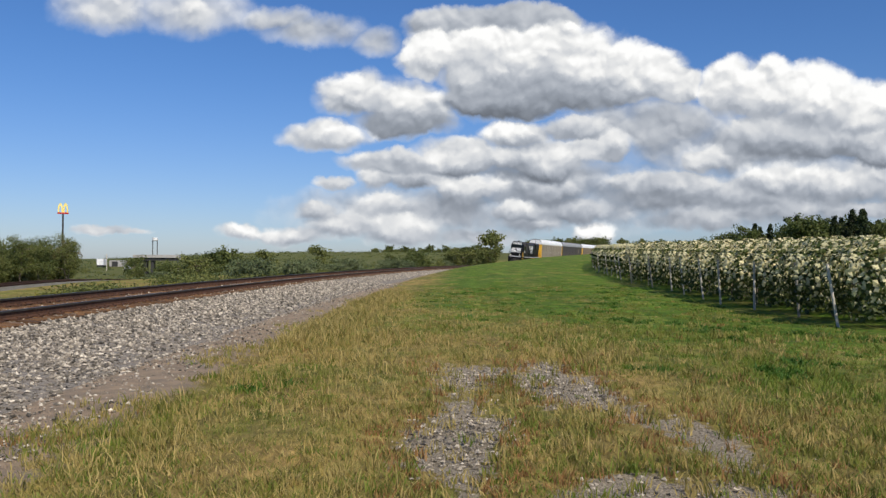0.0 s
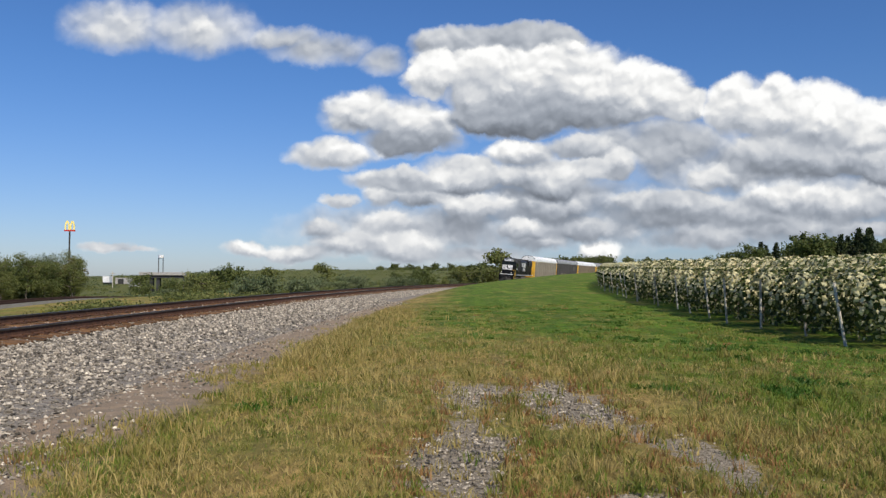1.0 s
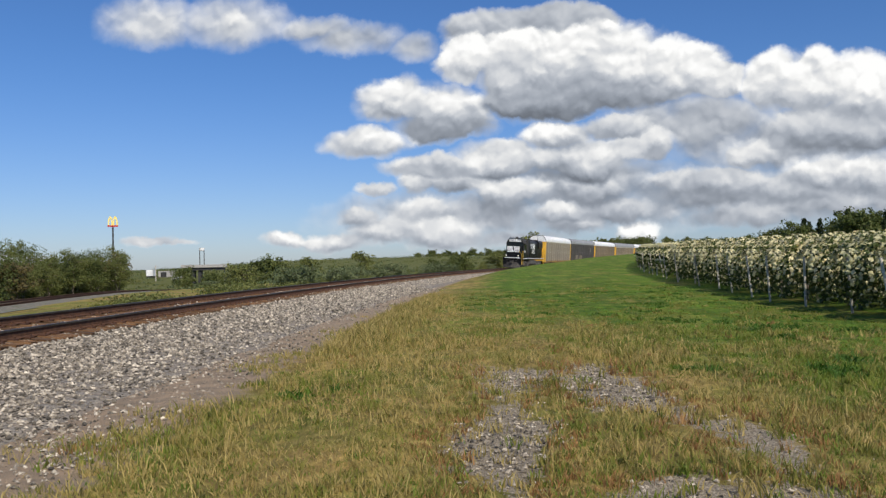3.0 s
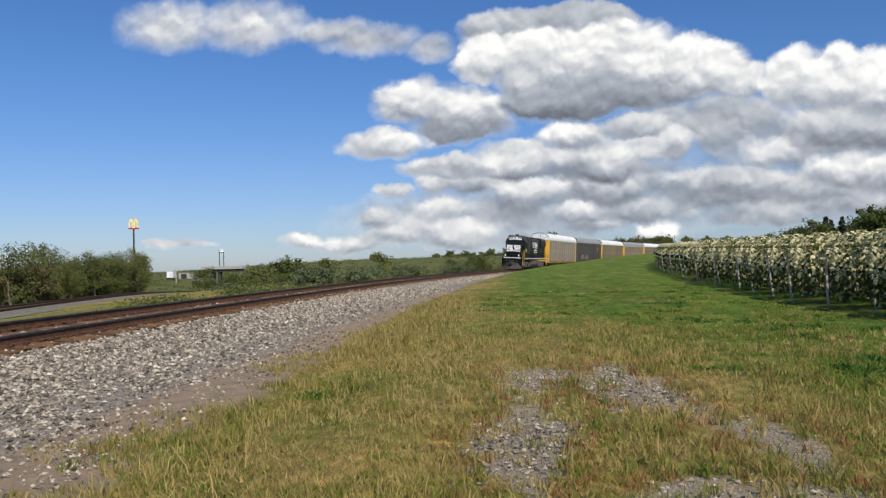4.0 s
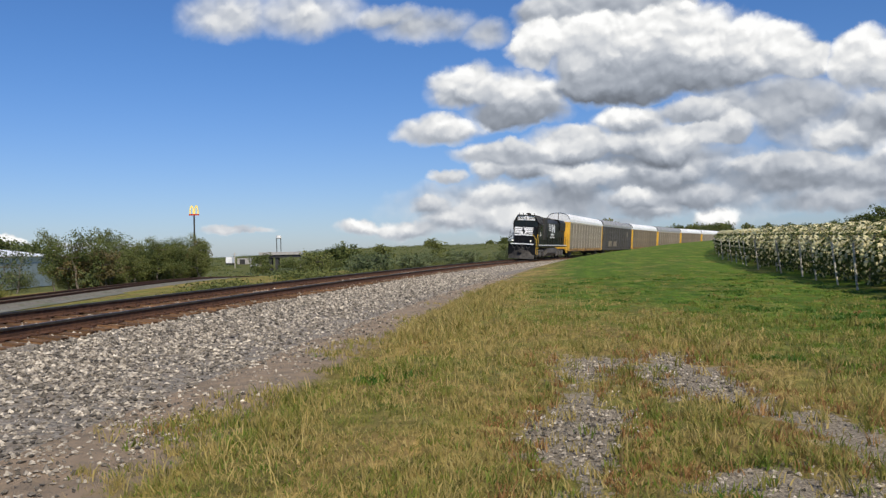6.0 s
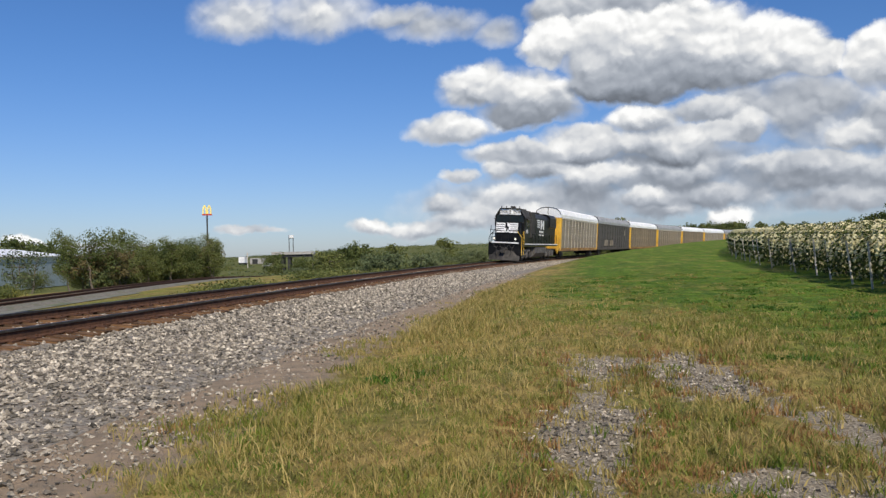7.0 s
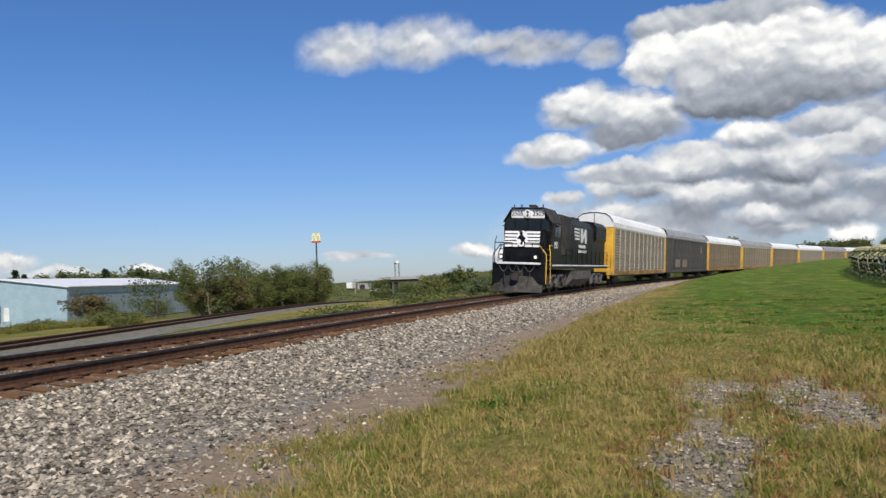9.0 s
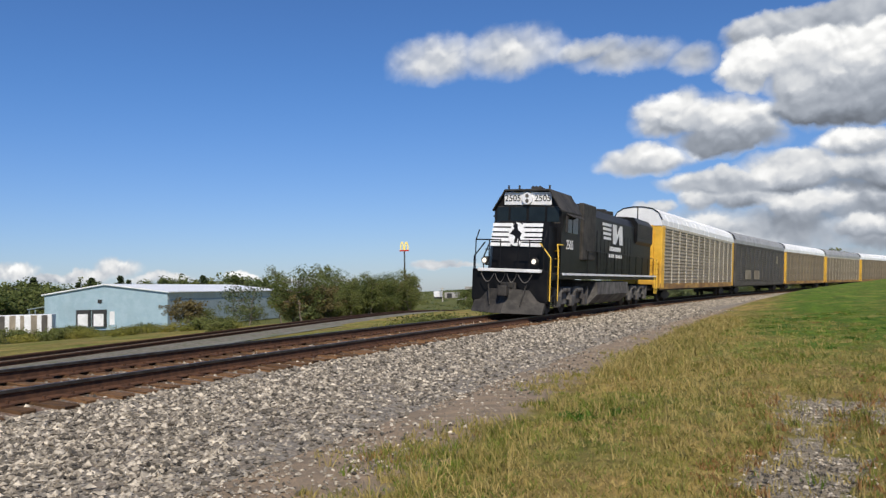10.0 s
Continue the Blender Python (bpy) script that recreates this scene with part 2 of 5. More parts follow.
PANELTAN = material("weathered_tan_panel", (0.2, 0.155, 0.1), (0.28, 0.22, 0.145), 1.2, 0.6, 0.1, c=(0.2, 0.14, 0.08), c_amount=0.6, bump=0.1, vary=0.12)
PANELDARK = material("dark_weathered_panel", (0.07, 0.062, 0.054), (0.105, 0.094, 0.083), 1.2, 0.6, 0.1, c=(0.06, 0.045, 0.033), c_amount=0.6, bump=0.1, vary=0.1)
RIB = material("pale_rib", (0.46, 0.41, 0.33), (0.56, 0.51, 0.42), 3.0, 0.6, 0.1, bump=0.1)
ROOFWHITE = material("white_roof", (0.78, 0.79, 0.8), (0.86, 0.86, 0.86), 1.2, 0.45, 0.0, c=(0.66, 0.66, 0.65), c_amount=0.4, bump=0.05)
ROOFGREY = material("dull_grey_roof", (0.3, 0.3, 0.3), (0.4, 0.4, 0.4), 1.2, 0.5, 0.2, bump=0.05)
GLASS = material("dark_cab_glass", (0.008, 0.012, 0.014), (0.014, 0.02, 0.022), 1.0, 0.08, bump=0.0, spec=0.3)
RUST = material("rusty_rail_side", (0.07, 0.034, 0.02), (0.12, 0.056, 0.03), 8.0, 0.85, 0.2, bump=0.2)
RAILTOP = material("worn_rail_head", (0.05, 0.042, 0.036), (0.09, 0.08, 0.07), 5.0, 0.45, 0.6, bump=0.03)
TIE = material("creosoted_tie", (0.082, 0.045, 0.02), (0.19, 0.1, 0.045), 3.0, 0.9, bump=0.5, vary=0.35, stretch=(1, 8, 8), c=(0.06, 0.04, 0.03))
STONE = material("ballast_stone", (0.145, 0.124, 0.096), (0.42, 0.368, 0.292), 9.0, 0.9, bump=0.3, island=0.8)
BED = material("ballast_bed", (0.12, 0.105, 0.083), (0.32, 0.285, 0.235), 20.0, 0.95, bump=1.0, fine=26.0, c=(0.26, 0.2, 0.14), c_amount=0.5)
CINDER = material("dark_cinder_bed", (0.13, 0.118, 0.092), (0.22, 0.2, 0.16), 9.0, 0.95, bump=0.6, c=(0.1, 0.11, 0.05), c_amount=0.6)
BEDRUST = material("rust_stained_bed", (0.1, 0.065, 0.045), (0.24, 0.17, 0.125), 16.0, 0.95, bump=1.0, fine=24.0, c=(0.16, 0.09, 0.055), c_amount=0.6)
GRASSDRY = leaf_material("dry_grass", (0.58, 0.44, 0.175), (0.29, 0.245, 0.068), 1.6, 0.3)
GRASSOLIVE = leaf_material("olive_grass", (0.17, 0.18, 0.034), (0.34, 0.305, 0.078), 1.6, 0.3)
GRASSRUSSET = leaf_material("russet_grass", (0.2, 0.105, 0.04), (0.36, 0.22, 0.085), 1.6, 0.3)
WEEDGREEN = leaf_material("broad_weed_leaf", (0.04, 0.105, 0.012), (0.085, 0.17, 0.022), 1.6, 0.3)
GRASSGREEN = leaf_material("green_grass", (0.085, 0.165, 0.018), (0.21, 0.235, 0.042), 1.6, 0.3)
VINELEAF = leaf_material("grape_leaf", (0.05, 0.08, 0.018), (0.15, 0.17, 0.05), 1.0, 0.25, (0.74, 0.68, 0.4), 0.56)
# darker copy for lower leaves: shade under the canopy put into the colour
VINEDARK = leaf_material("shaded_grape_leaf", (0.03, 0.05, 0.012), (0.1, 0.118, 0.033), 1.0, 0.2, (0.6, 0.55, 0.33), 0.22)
POST = material("grey_post", (0.36, 0.33, 0.28), (0.5, 0.46, 0.4), 4.0, 0.9, bump=0.4, vary=0.3, stretch=(6, 6, 1))
BARK = material("bark", (0.1, 0.08, 0.06), (0.2, 0.165, 0.13), 5.0, 0.95, bump=0.8, stretch=(3, 3, 0.6))
TREELEAF = leaf_material("tree_leaf", (0.055, 0.084, 0.022), (0.155, 0.175, 0.05), 0.5, 0.3)
BUSHLEAF = leaf_material("bush_leaf", (0.08, 0.112, 0.028), (0.205, 0.212, 0.066), 0.5, 0.3)
PALELEAF = leaf_material("pale_bush_leaf", (0.1, 0.135, 0.06), (0.18, 0.21, 0.1), 0.5, 0.3)
YELLOWLEAF = leaf_material("weed_leaf", (0.13, 0.16, 0.035), (0.32, 0.27, 0.05), 0.5, 0.3)
BROWNLEAF = leaf_material("turning_leaf", (0.11, 0.095, 0.04), (0.19, 0.15, 0.06), 0.5, 0.3)
CONIFER = leaf_material("conifer_needles", (0.018, 0.032, 0.012), (0.045, 0.065, 0.022), 0.5, 0.15)

# ---- helpers for meshes


def finish(name, bm, mat, smooth=False):
    me = bpy.data.meshes.new(name)
    bm.to_mesh(me)
    bm.free()
    for m in mat if isinstance(mat, (list, tuple)) else (mat,):
        me.materials.append(m)
    if smooth:
        me.polygons.foreach_set("use_smooth", [True] * len(me.polygons))
    return me


def part(name, bm, mat, parent=None, label="", smooth=False):
    ob = new(name, finish(name, bm, mat, smooth))
    ob.parent = parent
    if label:
        tagged(ob, label)
    return ob


def again(ob, parent, m=None):
    """Another part on the same mesh."""
    o = new(ob.name.split(".")[0], ob.data)
    o.parent = parent
    o.matrix_basis = m or Matrix()
    if "label" in ob:
        o["label"] = ob["label"]
    return o


def box(bm, x0, x1, y0, y1, z0, z1, bevel=0.0):
    r = bmesh.ops.create_cube(bm, size=1.0, matrix=Matrix.LocRotScale(((x0 + x1) / 2, (y0 + y1) / 2, (z0 + z1) / 2), None, (x1 - x0, y1 - y0, z1 - z0)))
    if bevel:
        edges = list({e for v in r["verts"] for e in v.link_edges})
        bmesh.ops.bevel(bm, geom=edges, offset=bevel, segments=2, affect="EDGES", profile=0.6)
    return bm


def new_box(*args, **kw):
    return box(bmesh.new(), *args, **kw)


def rod(bm, a, b, radius, sides=8, radius2=None):
    a, b = Vector(a), Vector(b)
    m = Matrix.Translation((a + b) / 2) @ (b - a).to_track_quat("Z", "Y").to_matrix().to_4x4()
    bmesh.ops.create_cone(bm, cap_ends=True, segments=sides, radius1=radius, radius2=radius if radius2 is None else radius2, depth=(b - a).length, matrix=m)
    return bm


def tube(bm, points, radius, sides=6):
    """One bent pipe through the points, lying across y."""
    rings = []
    for x, y, z in points:
        rings.append([bm.verts.new((x, y + radius * math.cos(6.2832 * i / sides), z + radius * math.sin(6.2832 * i / sides))) for i in range(sides)])
    for a, b in zip(rings, rings[1:]):
        for i in range(sides):
            bm.faces.new((a[i], a[(i + 1) % sides], b[(i + 1) % sides], b[i]))
    return bm


def prism(bm, outline, axis, lo, hi):
    """An outline of (p, q) pushed along an axis: 0: p, q are y, z; 1: x, z; 2: x, y."""
    def at(p, q, s):
        return ((s, p, q), (p, s, q), (p, q, s))[axis]
    a = [bm.verts.new(at(p, q, lo)) for p, q in outline]
    b = [bm.verts.new(at(p, q, hi)) for p, q in outline]
    bm.faces.new(a)
    bm.faces.new(b[::-1])
    for i in range(len(a)):
        j = (i + 1) % len(a)
        bm.faces.new((a[i], b[i], b[j], a[j]))
    bmesh.ops.recalc_face_normals(bm, faces=bm.faces[:])
    return bm


def raw(name, verts, faces, mat, material_index=None):
    me = bpy.data.meshes.new(name)
    me.from_pydata(verts.tolist() if hasattr(verts, "tolist") else verts, [], faces.tolist() if hasattr(faces, "tolist") else faces)
    for m in mat if isinstance(mat, (list, tuple)) else (mat,):
        me.materials.append(m)
    if material_index is not None:
        me.polygons.foreach_set("material_index", material_index)
    me.update()
    return me


# ---- the lie of the land. The main line's middle is at x = line(y); it curves to the right ahead.
GAUGE = 1.505
RAIL, CANT = 0.526, 0.10  # height of the rail heads' middle; outer rail above inner


def line(y):
    u = np.clip(y, 10, 340) / 50
    x = -9.107 - 2.109 * u + 3.036 * u * u - 0.1213 * u ** 3
    return x + np.where(y < 10, -0.018 * (y - 10), 0) + np.where(y > 340, 0.45 * (y - 340), 0)


def smooth(v, lo, hi):
    t = np.clip((v - lo) / (hi - lo), 0, 1)
    return t * t * (3 - 2 * t)


def siding(y):
    """The side track's middle, left of the main line, running away from it."""
    return -17.9 - 0.212 * y


def ground_height(x, y):
    d = (x - line(y))
    right = 0.012 * np.maximum(0, y - 15) * smooth(y, 10, 40) + 0.03 * np.maximum(0, x - 9) * smooth(x, 8, 20)
    right = 14 * (1 - np.exp(-right / 14))
    left = -0.5 - 0.05 * np.maximum(0, -d - 18) * smooth(-d, 16, 40)
    left = np.maximum(left, -4.8) + 11 * smooth(y, 160, 600) * smooth(x, -330, -90)
    w = smooth(d, -1.5, 5.0)
    far = smooth(y, 25, 85)
    w2 = np.where(d > 0, smooth(d, 6.5 - 3.6 * far, 17.0 - 9.5 * far), smooth(-d, 3.5, 14.5))
    z = left * (1 - w) + right * w
    low = np.where(d > 0, 0.0, -0.5 * smooth(-d, 1.5, 3.5))
    return np.where(d > 0, low * (1 - w2) + right * w2, z * w2 + low * (1 - w2)) * 1.0


YS = np.concatenate([np.arange(-80, 2, 4), np.arange(2, 45, 0.35), np.arange(45, 130, 1.2), np.arange(130, 420, 5), np.geomspace(420, 3500, 30)])
DS = np.concatenate([-np.geomspace(3000, 60, 30), np.arange(-58, -16, 2.0), np.arange(-16, 22, 0.35), np.arange(22, 60, 2.0), np.geomspace(60, 3000, 30)])


def lumps(x, y, size, seed):
    """Smooth random field from 0 to 1 with lumps of that size."""
    u, v = np.asarray(x, float) / size + 17.3 * seed, np.asarray(y, float) / size - 9.1 * seed
    i, j = np.floor(u), np.floor(v)

    def corner(p, q):
        h = np.sin(p * 127.1 + q * 311.7 + seed * 74.7) * 43758.5453
        return h - np.floor(h)

    a, b = u - i, v - j
    a, b = a * a * (3 - 2 * a), b * b * (3 - 2 * b)
    return (corner(i, j) * (1 - a) + corner(i + 1, j) * a) * (1 - b) + (corner(i, j + 1) * (1 - a) + corner(i + 1, j + 1) * a) * b


# bare stony spots of the two wheel tracks: x, y, half width, half length, sideways drift per metre
BARE_SPOTS = [(0.3, 10.7, 0.52, 1.3, 0.0), (0.14, 7.1, 0.36, 1.8, 0.06), (0.0, 4.0, 0.36, 1.0, 0.0), (1.62, 10.0, 0.46, 2.5, -0.1), (2.25, 7.4, 0.42, 1.1, -0.12),
              (1.8, 5.45, 0.75, 0.5, -0.1), (2.6, 4.4, 0.6, 0.7, 0.0)]


def patches(x, y):
    """How bare and stony the ground is (0 to 1)."""
    wob = 0.75 * (lumps(x, y, 0.55, 3) - 0.5) + 0.5 * (lumps(x, y, 0.2, 4) - 0.5)
    g = 0.0
    for px, py, w, h, drift in BARE_SPOTS:
        g = np.maximum(g, np.exp(-((x - px - drift * (y - py)) / w) ** 2 - ((y - py) / h) ** 2))
    return np.clip((g + wob * (g > 0.06) - 0.13) * 2.0, 0, 1)


def build_ground():
    D, Y = np.meshgrid(DS, YS)
    X = line(Y) + D
    Z = ground_height(X, Y)
    near = (np.abs(D) < 22) & (Y < 130)
    Z = Z + np.where(near & (D > 5), 0.02 * np.sin(X * 1.9 + 0.6 * Y) * np.sin(Y * 1.1), 0) - 0.03 * patches(X, Y)
    verts = np.stack([X, Y, Z], -1).reshape(-1, 3)
    w = len(DS)
    i = np.arange((len(YS) - 1) * (w - 1))
    i = i // (w - 1) * w + i % (w - 1)
    faces = np.stack([i, i + 1, i + 1 + w, i + w], 1)
    m = bpy.data.materials.new("grassy_ground")
    m.use_nodes = True
    k = Nodes(m.node_tree)
    at = k.add("ShaderNodeTexCoord").outputs["Object"]
    cover = k.add("ShaderNodeAttribute")
    cover.attribute_name = "cover"
    rgb = k.add("ShaderNodeSeparateColor")
    k.put(rgb.inputs[0], cover.outputs["Color"])
    n1 = k.noise(at, 0.35, 6.0, 0.65).outputs["Fac"]
    n2 = k.noise(at, 3.0, 6.0, 0.65).outputs["Fac"]
    n3 = k.noise(at, 38.0, 4.0, 0.7).outputs["Fac"]
    blades = k.noise(k.vec("MULTIPLY", at, (1.0, 0.35, 1.0)), 9.0, 6.0, 0.75).outputs["Fac"]
    scrub = k.mix(k.ramp(n2, 0.3, 0.7), (0.06, 0.075, 0.022), (0.14, 0.14, 0.05))
    dry = k.mix(k.ramp(n2, 0.35, 0.65), (0.24, 0.175, 0.058), (0.36, 0.26, 0.092))
    green = k.mix(k.ramp(n2, 0.3, 0.7), (0.06, 0.135, 0.012), (0.13, 0.2, 0.022))
    grass = k.mix(k.math("ADD", k.ramp(n1, 0.3, 0.7, -0.42, 0.42), rgb.outputs[1], clamp=True), dry, green)
    grass = k.mix(1.0, grass, k.mix(k.ramp(blades, 0.3, 0.7), (0.6, 0.6, 0.6), (1.35, 1.35, 1.35)), "MULTIPLY")
    streak = k.noise(k.vec("MULTIPLY", at, (1.0, 0.09, 1.0)), 1.3, 6.0, 0.7).outputs["Fac"]
    grass = k.mix(1.0, grass, k.mix(k.ramp(streak, 0.3, 0.7), (0.68, 0.7, 0.7), (1.3, 1.24, 1.2)), "MULTIPLY")
    clump = k.noise(at, 1.1, 7.0, 0.75).outputs["Fac"]
    grass = k.mix(k.ramp(clump, 0.52, 0.7, 0.0, 0.55), grass, (0.2, 0.17, 0.055))
    weeds = k.ramp(k.noise(at, 0.8, 6.0, 0.7, 0.4).outputs["Fac"], 0.53, 0.62)
    grass = k.mix(k.math("MULTIPLY", weeds, k.ramp(rgb.outputs[1], 0.45, 0.9, 0.1, 0.75)), grass, (0.042, 0.105, 0.012))
    straw = k.ramp(k.noise(k.vec("MULTIPLY", at, (1.0, 0.45, 1.0)), 0.55, 6.0, 0.7).outputs["Fac"], 0.54, 0.66)
    grass = k.mix(k.math("MULTIPLY", straw, 0.55), grass, (0.3, 0.235, 0.075))
    grass = k.mix(cover.outputs["Alpha"], grass, scrub)
    soil = k.mix(k.ramp(n3, 0.35, 0.65), (0.16, 0.13, 0.09), (0.4, 0.345, 0.26))
    bare = k.ramp(k.math("ADD", rgb.outputs[0], k.math("MULTIPLY", k.math("SUBTRACT", n2, 0.5), 2.4)), 0.36, 0.66)
    col = k.mix(bare, grass, soil)
    dirt = k.mix(k.ramp(n2, 0.3, 0.7), (0.37, 0.275, 0.185), (0.24, 0.19, 0.135))
    col = k.mix(k.ramp(k.math("ADD", rgb.outputs[2], k.math("MULTIPLY", k.math("SUBTRACT", n2, 0.5), 0.7)), 0.4, 0.65), col, dirt)
    s = k.add("ShaderNodeBsdfPrincipled")
    k.put(s.inputs["Base Color"], col)
    s.inputs["Roughness"].default_value, s.inputs["Specular IOR Level"].default_value = 0.95, 0.15
    bp = k.add("ShaderNodeBump")
    bp.inputs["Strength"].default_value, bp.inputs["Distance"].default_value = 0.7, 0.05
    k.put(bp.inputs["Height"], k.math("ADD", n3, blades))
    k.put(s.inputs["Normal"], bp.outputs[0])
    k.put(k.add("ShaderNodeOutputMaterial").inputs[0], s.outputs[0])
    me = raw("ground", verts, faces, m)
    x, y, d = X.ravel(), Y.ravel(), D.ravel()
    layer = me.color_attributes.new("cover", "FLOAT_COLOR", "POINT")
    lush = 0.25 + 0.65 * smooth(x + 0.06 * y, 2.2, 6.5) * smooth(y, 6, 14) + 0.5 * smooth(y, 14, 26) * smooth(d, 6, 9.5)
    lush = np.where(d < -3, 0.5 - 0.2 * smooth(-d, 11, 16) + 0.35 * smooth(-d, 15, 60), lush)
    sand = np.exp(-((d - 5.5 + 1.6 * smooth(y, 25, 85)) / (1.15 - 0.4 * smooth(y, 20, 60))) ** 2) * 0.95 * (y < 140)
    colours = np.stack([patches(x, y), np.clip(lush, 0, 1), sand, 0.85 * smooth(-d, 22, 60)], 1)
    layer.data.foreach_set("color", colours.ravel().astype(np.float32))
    me.polygons.foreach_set("use_smooth", [True] * len(me.polygons))
    tagged(new("ground", me), "sloping grass field with dry and green patches and bare stony wheel tracks", "ground", kind="structure")


build_ground()

# ---- railway


def sweep(name, profile, centre, ys, heights, mat, parent=None, closed=True):
    """Push a (across, up) profile along a line x = centre(y)."""
    verts, faces, n = [], [], len(profile)
    for y, z in zip(ys, heights):
        slope = (centre(y + 0.1) - centre(y - 0.1)) / 0.2
        c = 1 / math.hypot(1, slope)
        for p, q in profile:
            verts.append((centre(y) + p * c, y - p * slope * c, z + q))
    for i in range(len(ys) - 1):
        for j in range(n if closed else n - 1):
            a, b = i * n + j, i * n + (j + 1) % n
            faces.append((a, b, b + n, a + n))
    ob = new(name, raw(name, verts, faces, mat))
    ob.parent = parent
    return ob


RAILSHAPE = [(-0.076, -0.18), (0.076, -0.18), (0.074, -0.165), (0.012, -0.145), (0.009, -0.055), (0.037, -0.04), (0.037, -0.006), (0.028, 0.0),
             (-0.028, 0.0), (-0.037, -0.006), (-0.037, -0.04), (-0.009, -0.055), (-0.012, -0.145), (-0.074, -0.165)]


BEDSHAPE = [(-3.9, -1.05), (-2.3, -0.3), (-1.3, -0.17), (0, -0.19), (0.6, -0.235), (0.95, -0.272), (1.2, -0.3), (1.65, -0.36), (2.4, -0.41), (3.4, -0.445), (4.4, -0.485), (5.4, -0.55)]


def build_track():
    ys = np.concatenate([np.arange(-60, 130, 1.0), np.arange(130, 420, 4.0)])
    bed = sweep("ballast_bed", BEDSHAPE,
                lambda y: float(line(y)), ys, [RAIL] * len(ys), (BED, BEDRUST), closed=False)
    w = len(BEDSHAPE) - 1
    bed.data.polygons.foreach_set("material_index", [1 if 2 <= i % w <= 5 else 0 for i in range(len(bed.data.polygons))])
    tagged(bed, "pale grey crushed stone railway ballast bed", "ballast", kind="structure")
    track = tagged(new("main_track"), "railway track of rusty rails on brown wooden ties", "railway track", kind="structure")
    for side in (1, -1):
        r = sweep("rail", RAILSHAPE, lambda y: float(line(y)) + side * GAUGE / 2, ys, [RAIL - side * CANT / 2] * len(ys), (RUST, RAILTOP), track)
        n = len(RAILSHAPE)
        r.data.polygons.foreach_set("material_index", [1 if 5 <= i % n <= 9 else 0 for i in range(len(r.data.polygons))])
    rng = random.Random(4)
    meshes = []
    for v in range(4):
        bm = new_box(-1.3 - rng.uniform(-0.06, 0.06), 1.3 + rng.uniform(-0.06, 0.08), -0.115, 0.115, -0.2, 0.0, bevel=0.012)
        for vert in bm.verts:
            vert.co += Vector((rng.uniform(-0.012, 0.012), rng.uniform(-0.01, 0.01), rng.uniform(-0.01, 0.006)))
        meshes.append(finish("tie", bm, TIE))
    far = bmesh.new()
    plates = bmesh.new()
    y, count = -14.0, 0
    while y < 190:
        slope = (line(y + 0.1) - line(y - 0.1)) / 0.2
        turn = -math.degrees(math.atan(slope))
        m = pose(float(line(y)) + rng.uniform(-0.04, 0.04), y, RAIL - 0.185 + rng.uniform(-0.01, 0.01), 0, math.degrees(math.atan(CANT / GAUGE)), turn + rng.uniform(-1.2, 1.2))
        if count < 298:
            o = new("tie", meshes[rng.randrange(4)])
            o.parent, o.matrix_basis = track, m
        else:
            bmesh.ops.create_cube(far, size=1.0, matrix=m @ Matrix.LocRotScale((0, 0, -0.1), None, (2.6, 0.22, 0.2)))
        if y < 60:
            for s in (1, -1):
                bmesh.ops.create_cube(plates, size=1.0, matrix=m @ Matrix.LocRotScale((s * GAUGE / 2, 0, 0.012), None, (0.36, 0.19, 0.03)))
                for p in (-0.11, 0.11):
                    bmesh.ops.create_cube(plates, size=1.0, matrix=m @ Matrix.LocRotScale((s * GAUGE / 2 + p, 0.05, 0.04), None, (0.035, 0.03, 0.05)))
        y += 0.495 + rng.uniform(-0.02, 0.02)
        count += 1
    tagged(part("far_ties", far, TIE, track), kind="stuff")
    tagged(part("tie_plates", plates, RUST, track), kind="stuff")

    ys2 = np.arange(-40, 190, 2.0)
    hs = [float(ground_height(siding(v), v)) + 0.28 for v in ys2]
    track2 = tagged(new("side_track"), "rusty little-used side track on dark ties in dirt", "railway track", kind="structure")
    for side in (1, -1):
        sweep("rail", RAILSHAPE, lambda y: siding(y) + side * 0.77, ys2, hs, RUST, track2)
    bed2 = sweep("side_bed", [(-1.9, -0.3), (-1.3, -0.14), (1.3, -0.14), (1.9, -0.3)], siding, ys2, hs, CINDER, closed=False)
    tagged(bed2, "brown cinder and stone bed under the side track", "ballast", kind="structure")
    m2 = finish("tie", new_box(-1.3, 1.3, -0.115, 0.115, -0.18, 0.0, bevel=0.012), TIE)
    for i in range(180):
        y = 4 + i * 0.55
        o = new("tie", m2)
        o.parent, o.matrix_basis = track2, pose(siding(y), y, float(ground_height(siding(y), y)) + 0.28 - 0.15, 0, 0, math.degrees(math.atan(0.212)))


build_track()

# ---- the train
TRACK_Y = np.arange(-80, 420, 0.25)
TRACK_X = line(TRACK_Y)
TRACK_S = np.concatenate([[0], np.cumsum(np.hypot(np.diff(TRACK_X), np.diff(TRACK_Y)))])
TRACK_S = TRACK_S - np.interp(0, TRACK_Y, TRACK_S)
TILT = -math.degrees(math.atan(CANT / GAUGE))


def on_line(s):
    y = float(np.interp(s, TRACK_S, TRACK_Y))
    return Vector((float(np.interp(y, TRACK_Y, TRACK_X)), y, RAIL))


def car_pose(s_front, length, inset):
    """A car whose front end is at s_front along the line, standing on two trucks."""
    a, b = on_line(s_front + inset), on_line(s_front + length - inset)
    mid, way = (a + b) / 2, a - b
    return pose(*mid, 0, TILT, math.degrees(math.atan2(-way.x, way.y)))


def front_at(t):
    return 176.3 - 14.68 * t - 1.0 * float(smooth(t, 8.5, 10.3))


LOCO_LENGTH, CAR_LENGTH, GAP = 22.0, 27.4, 0.9


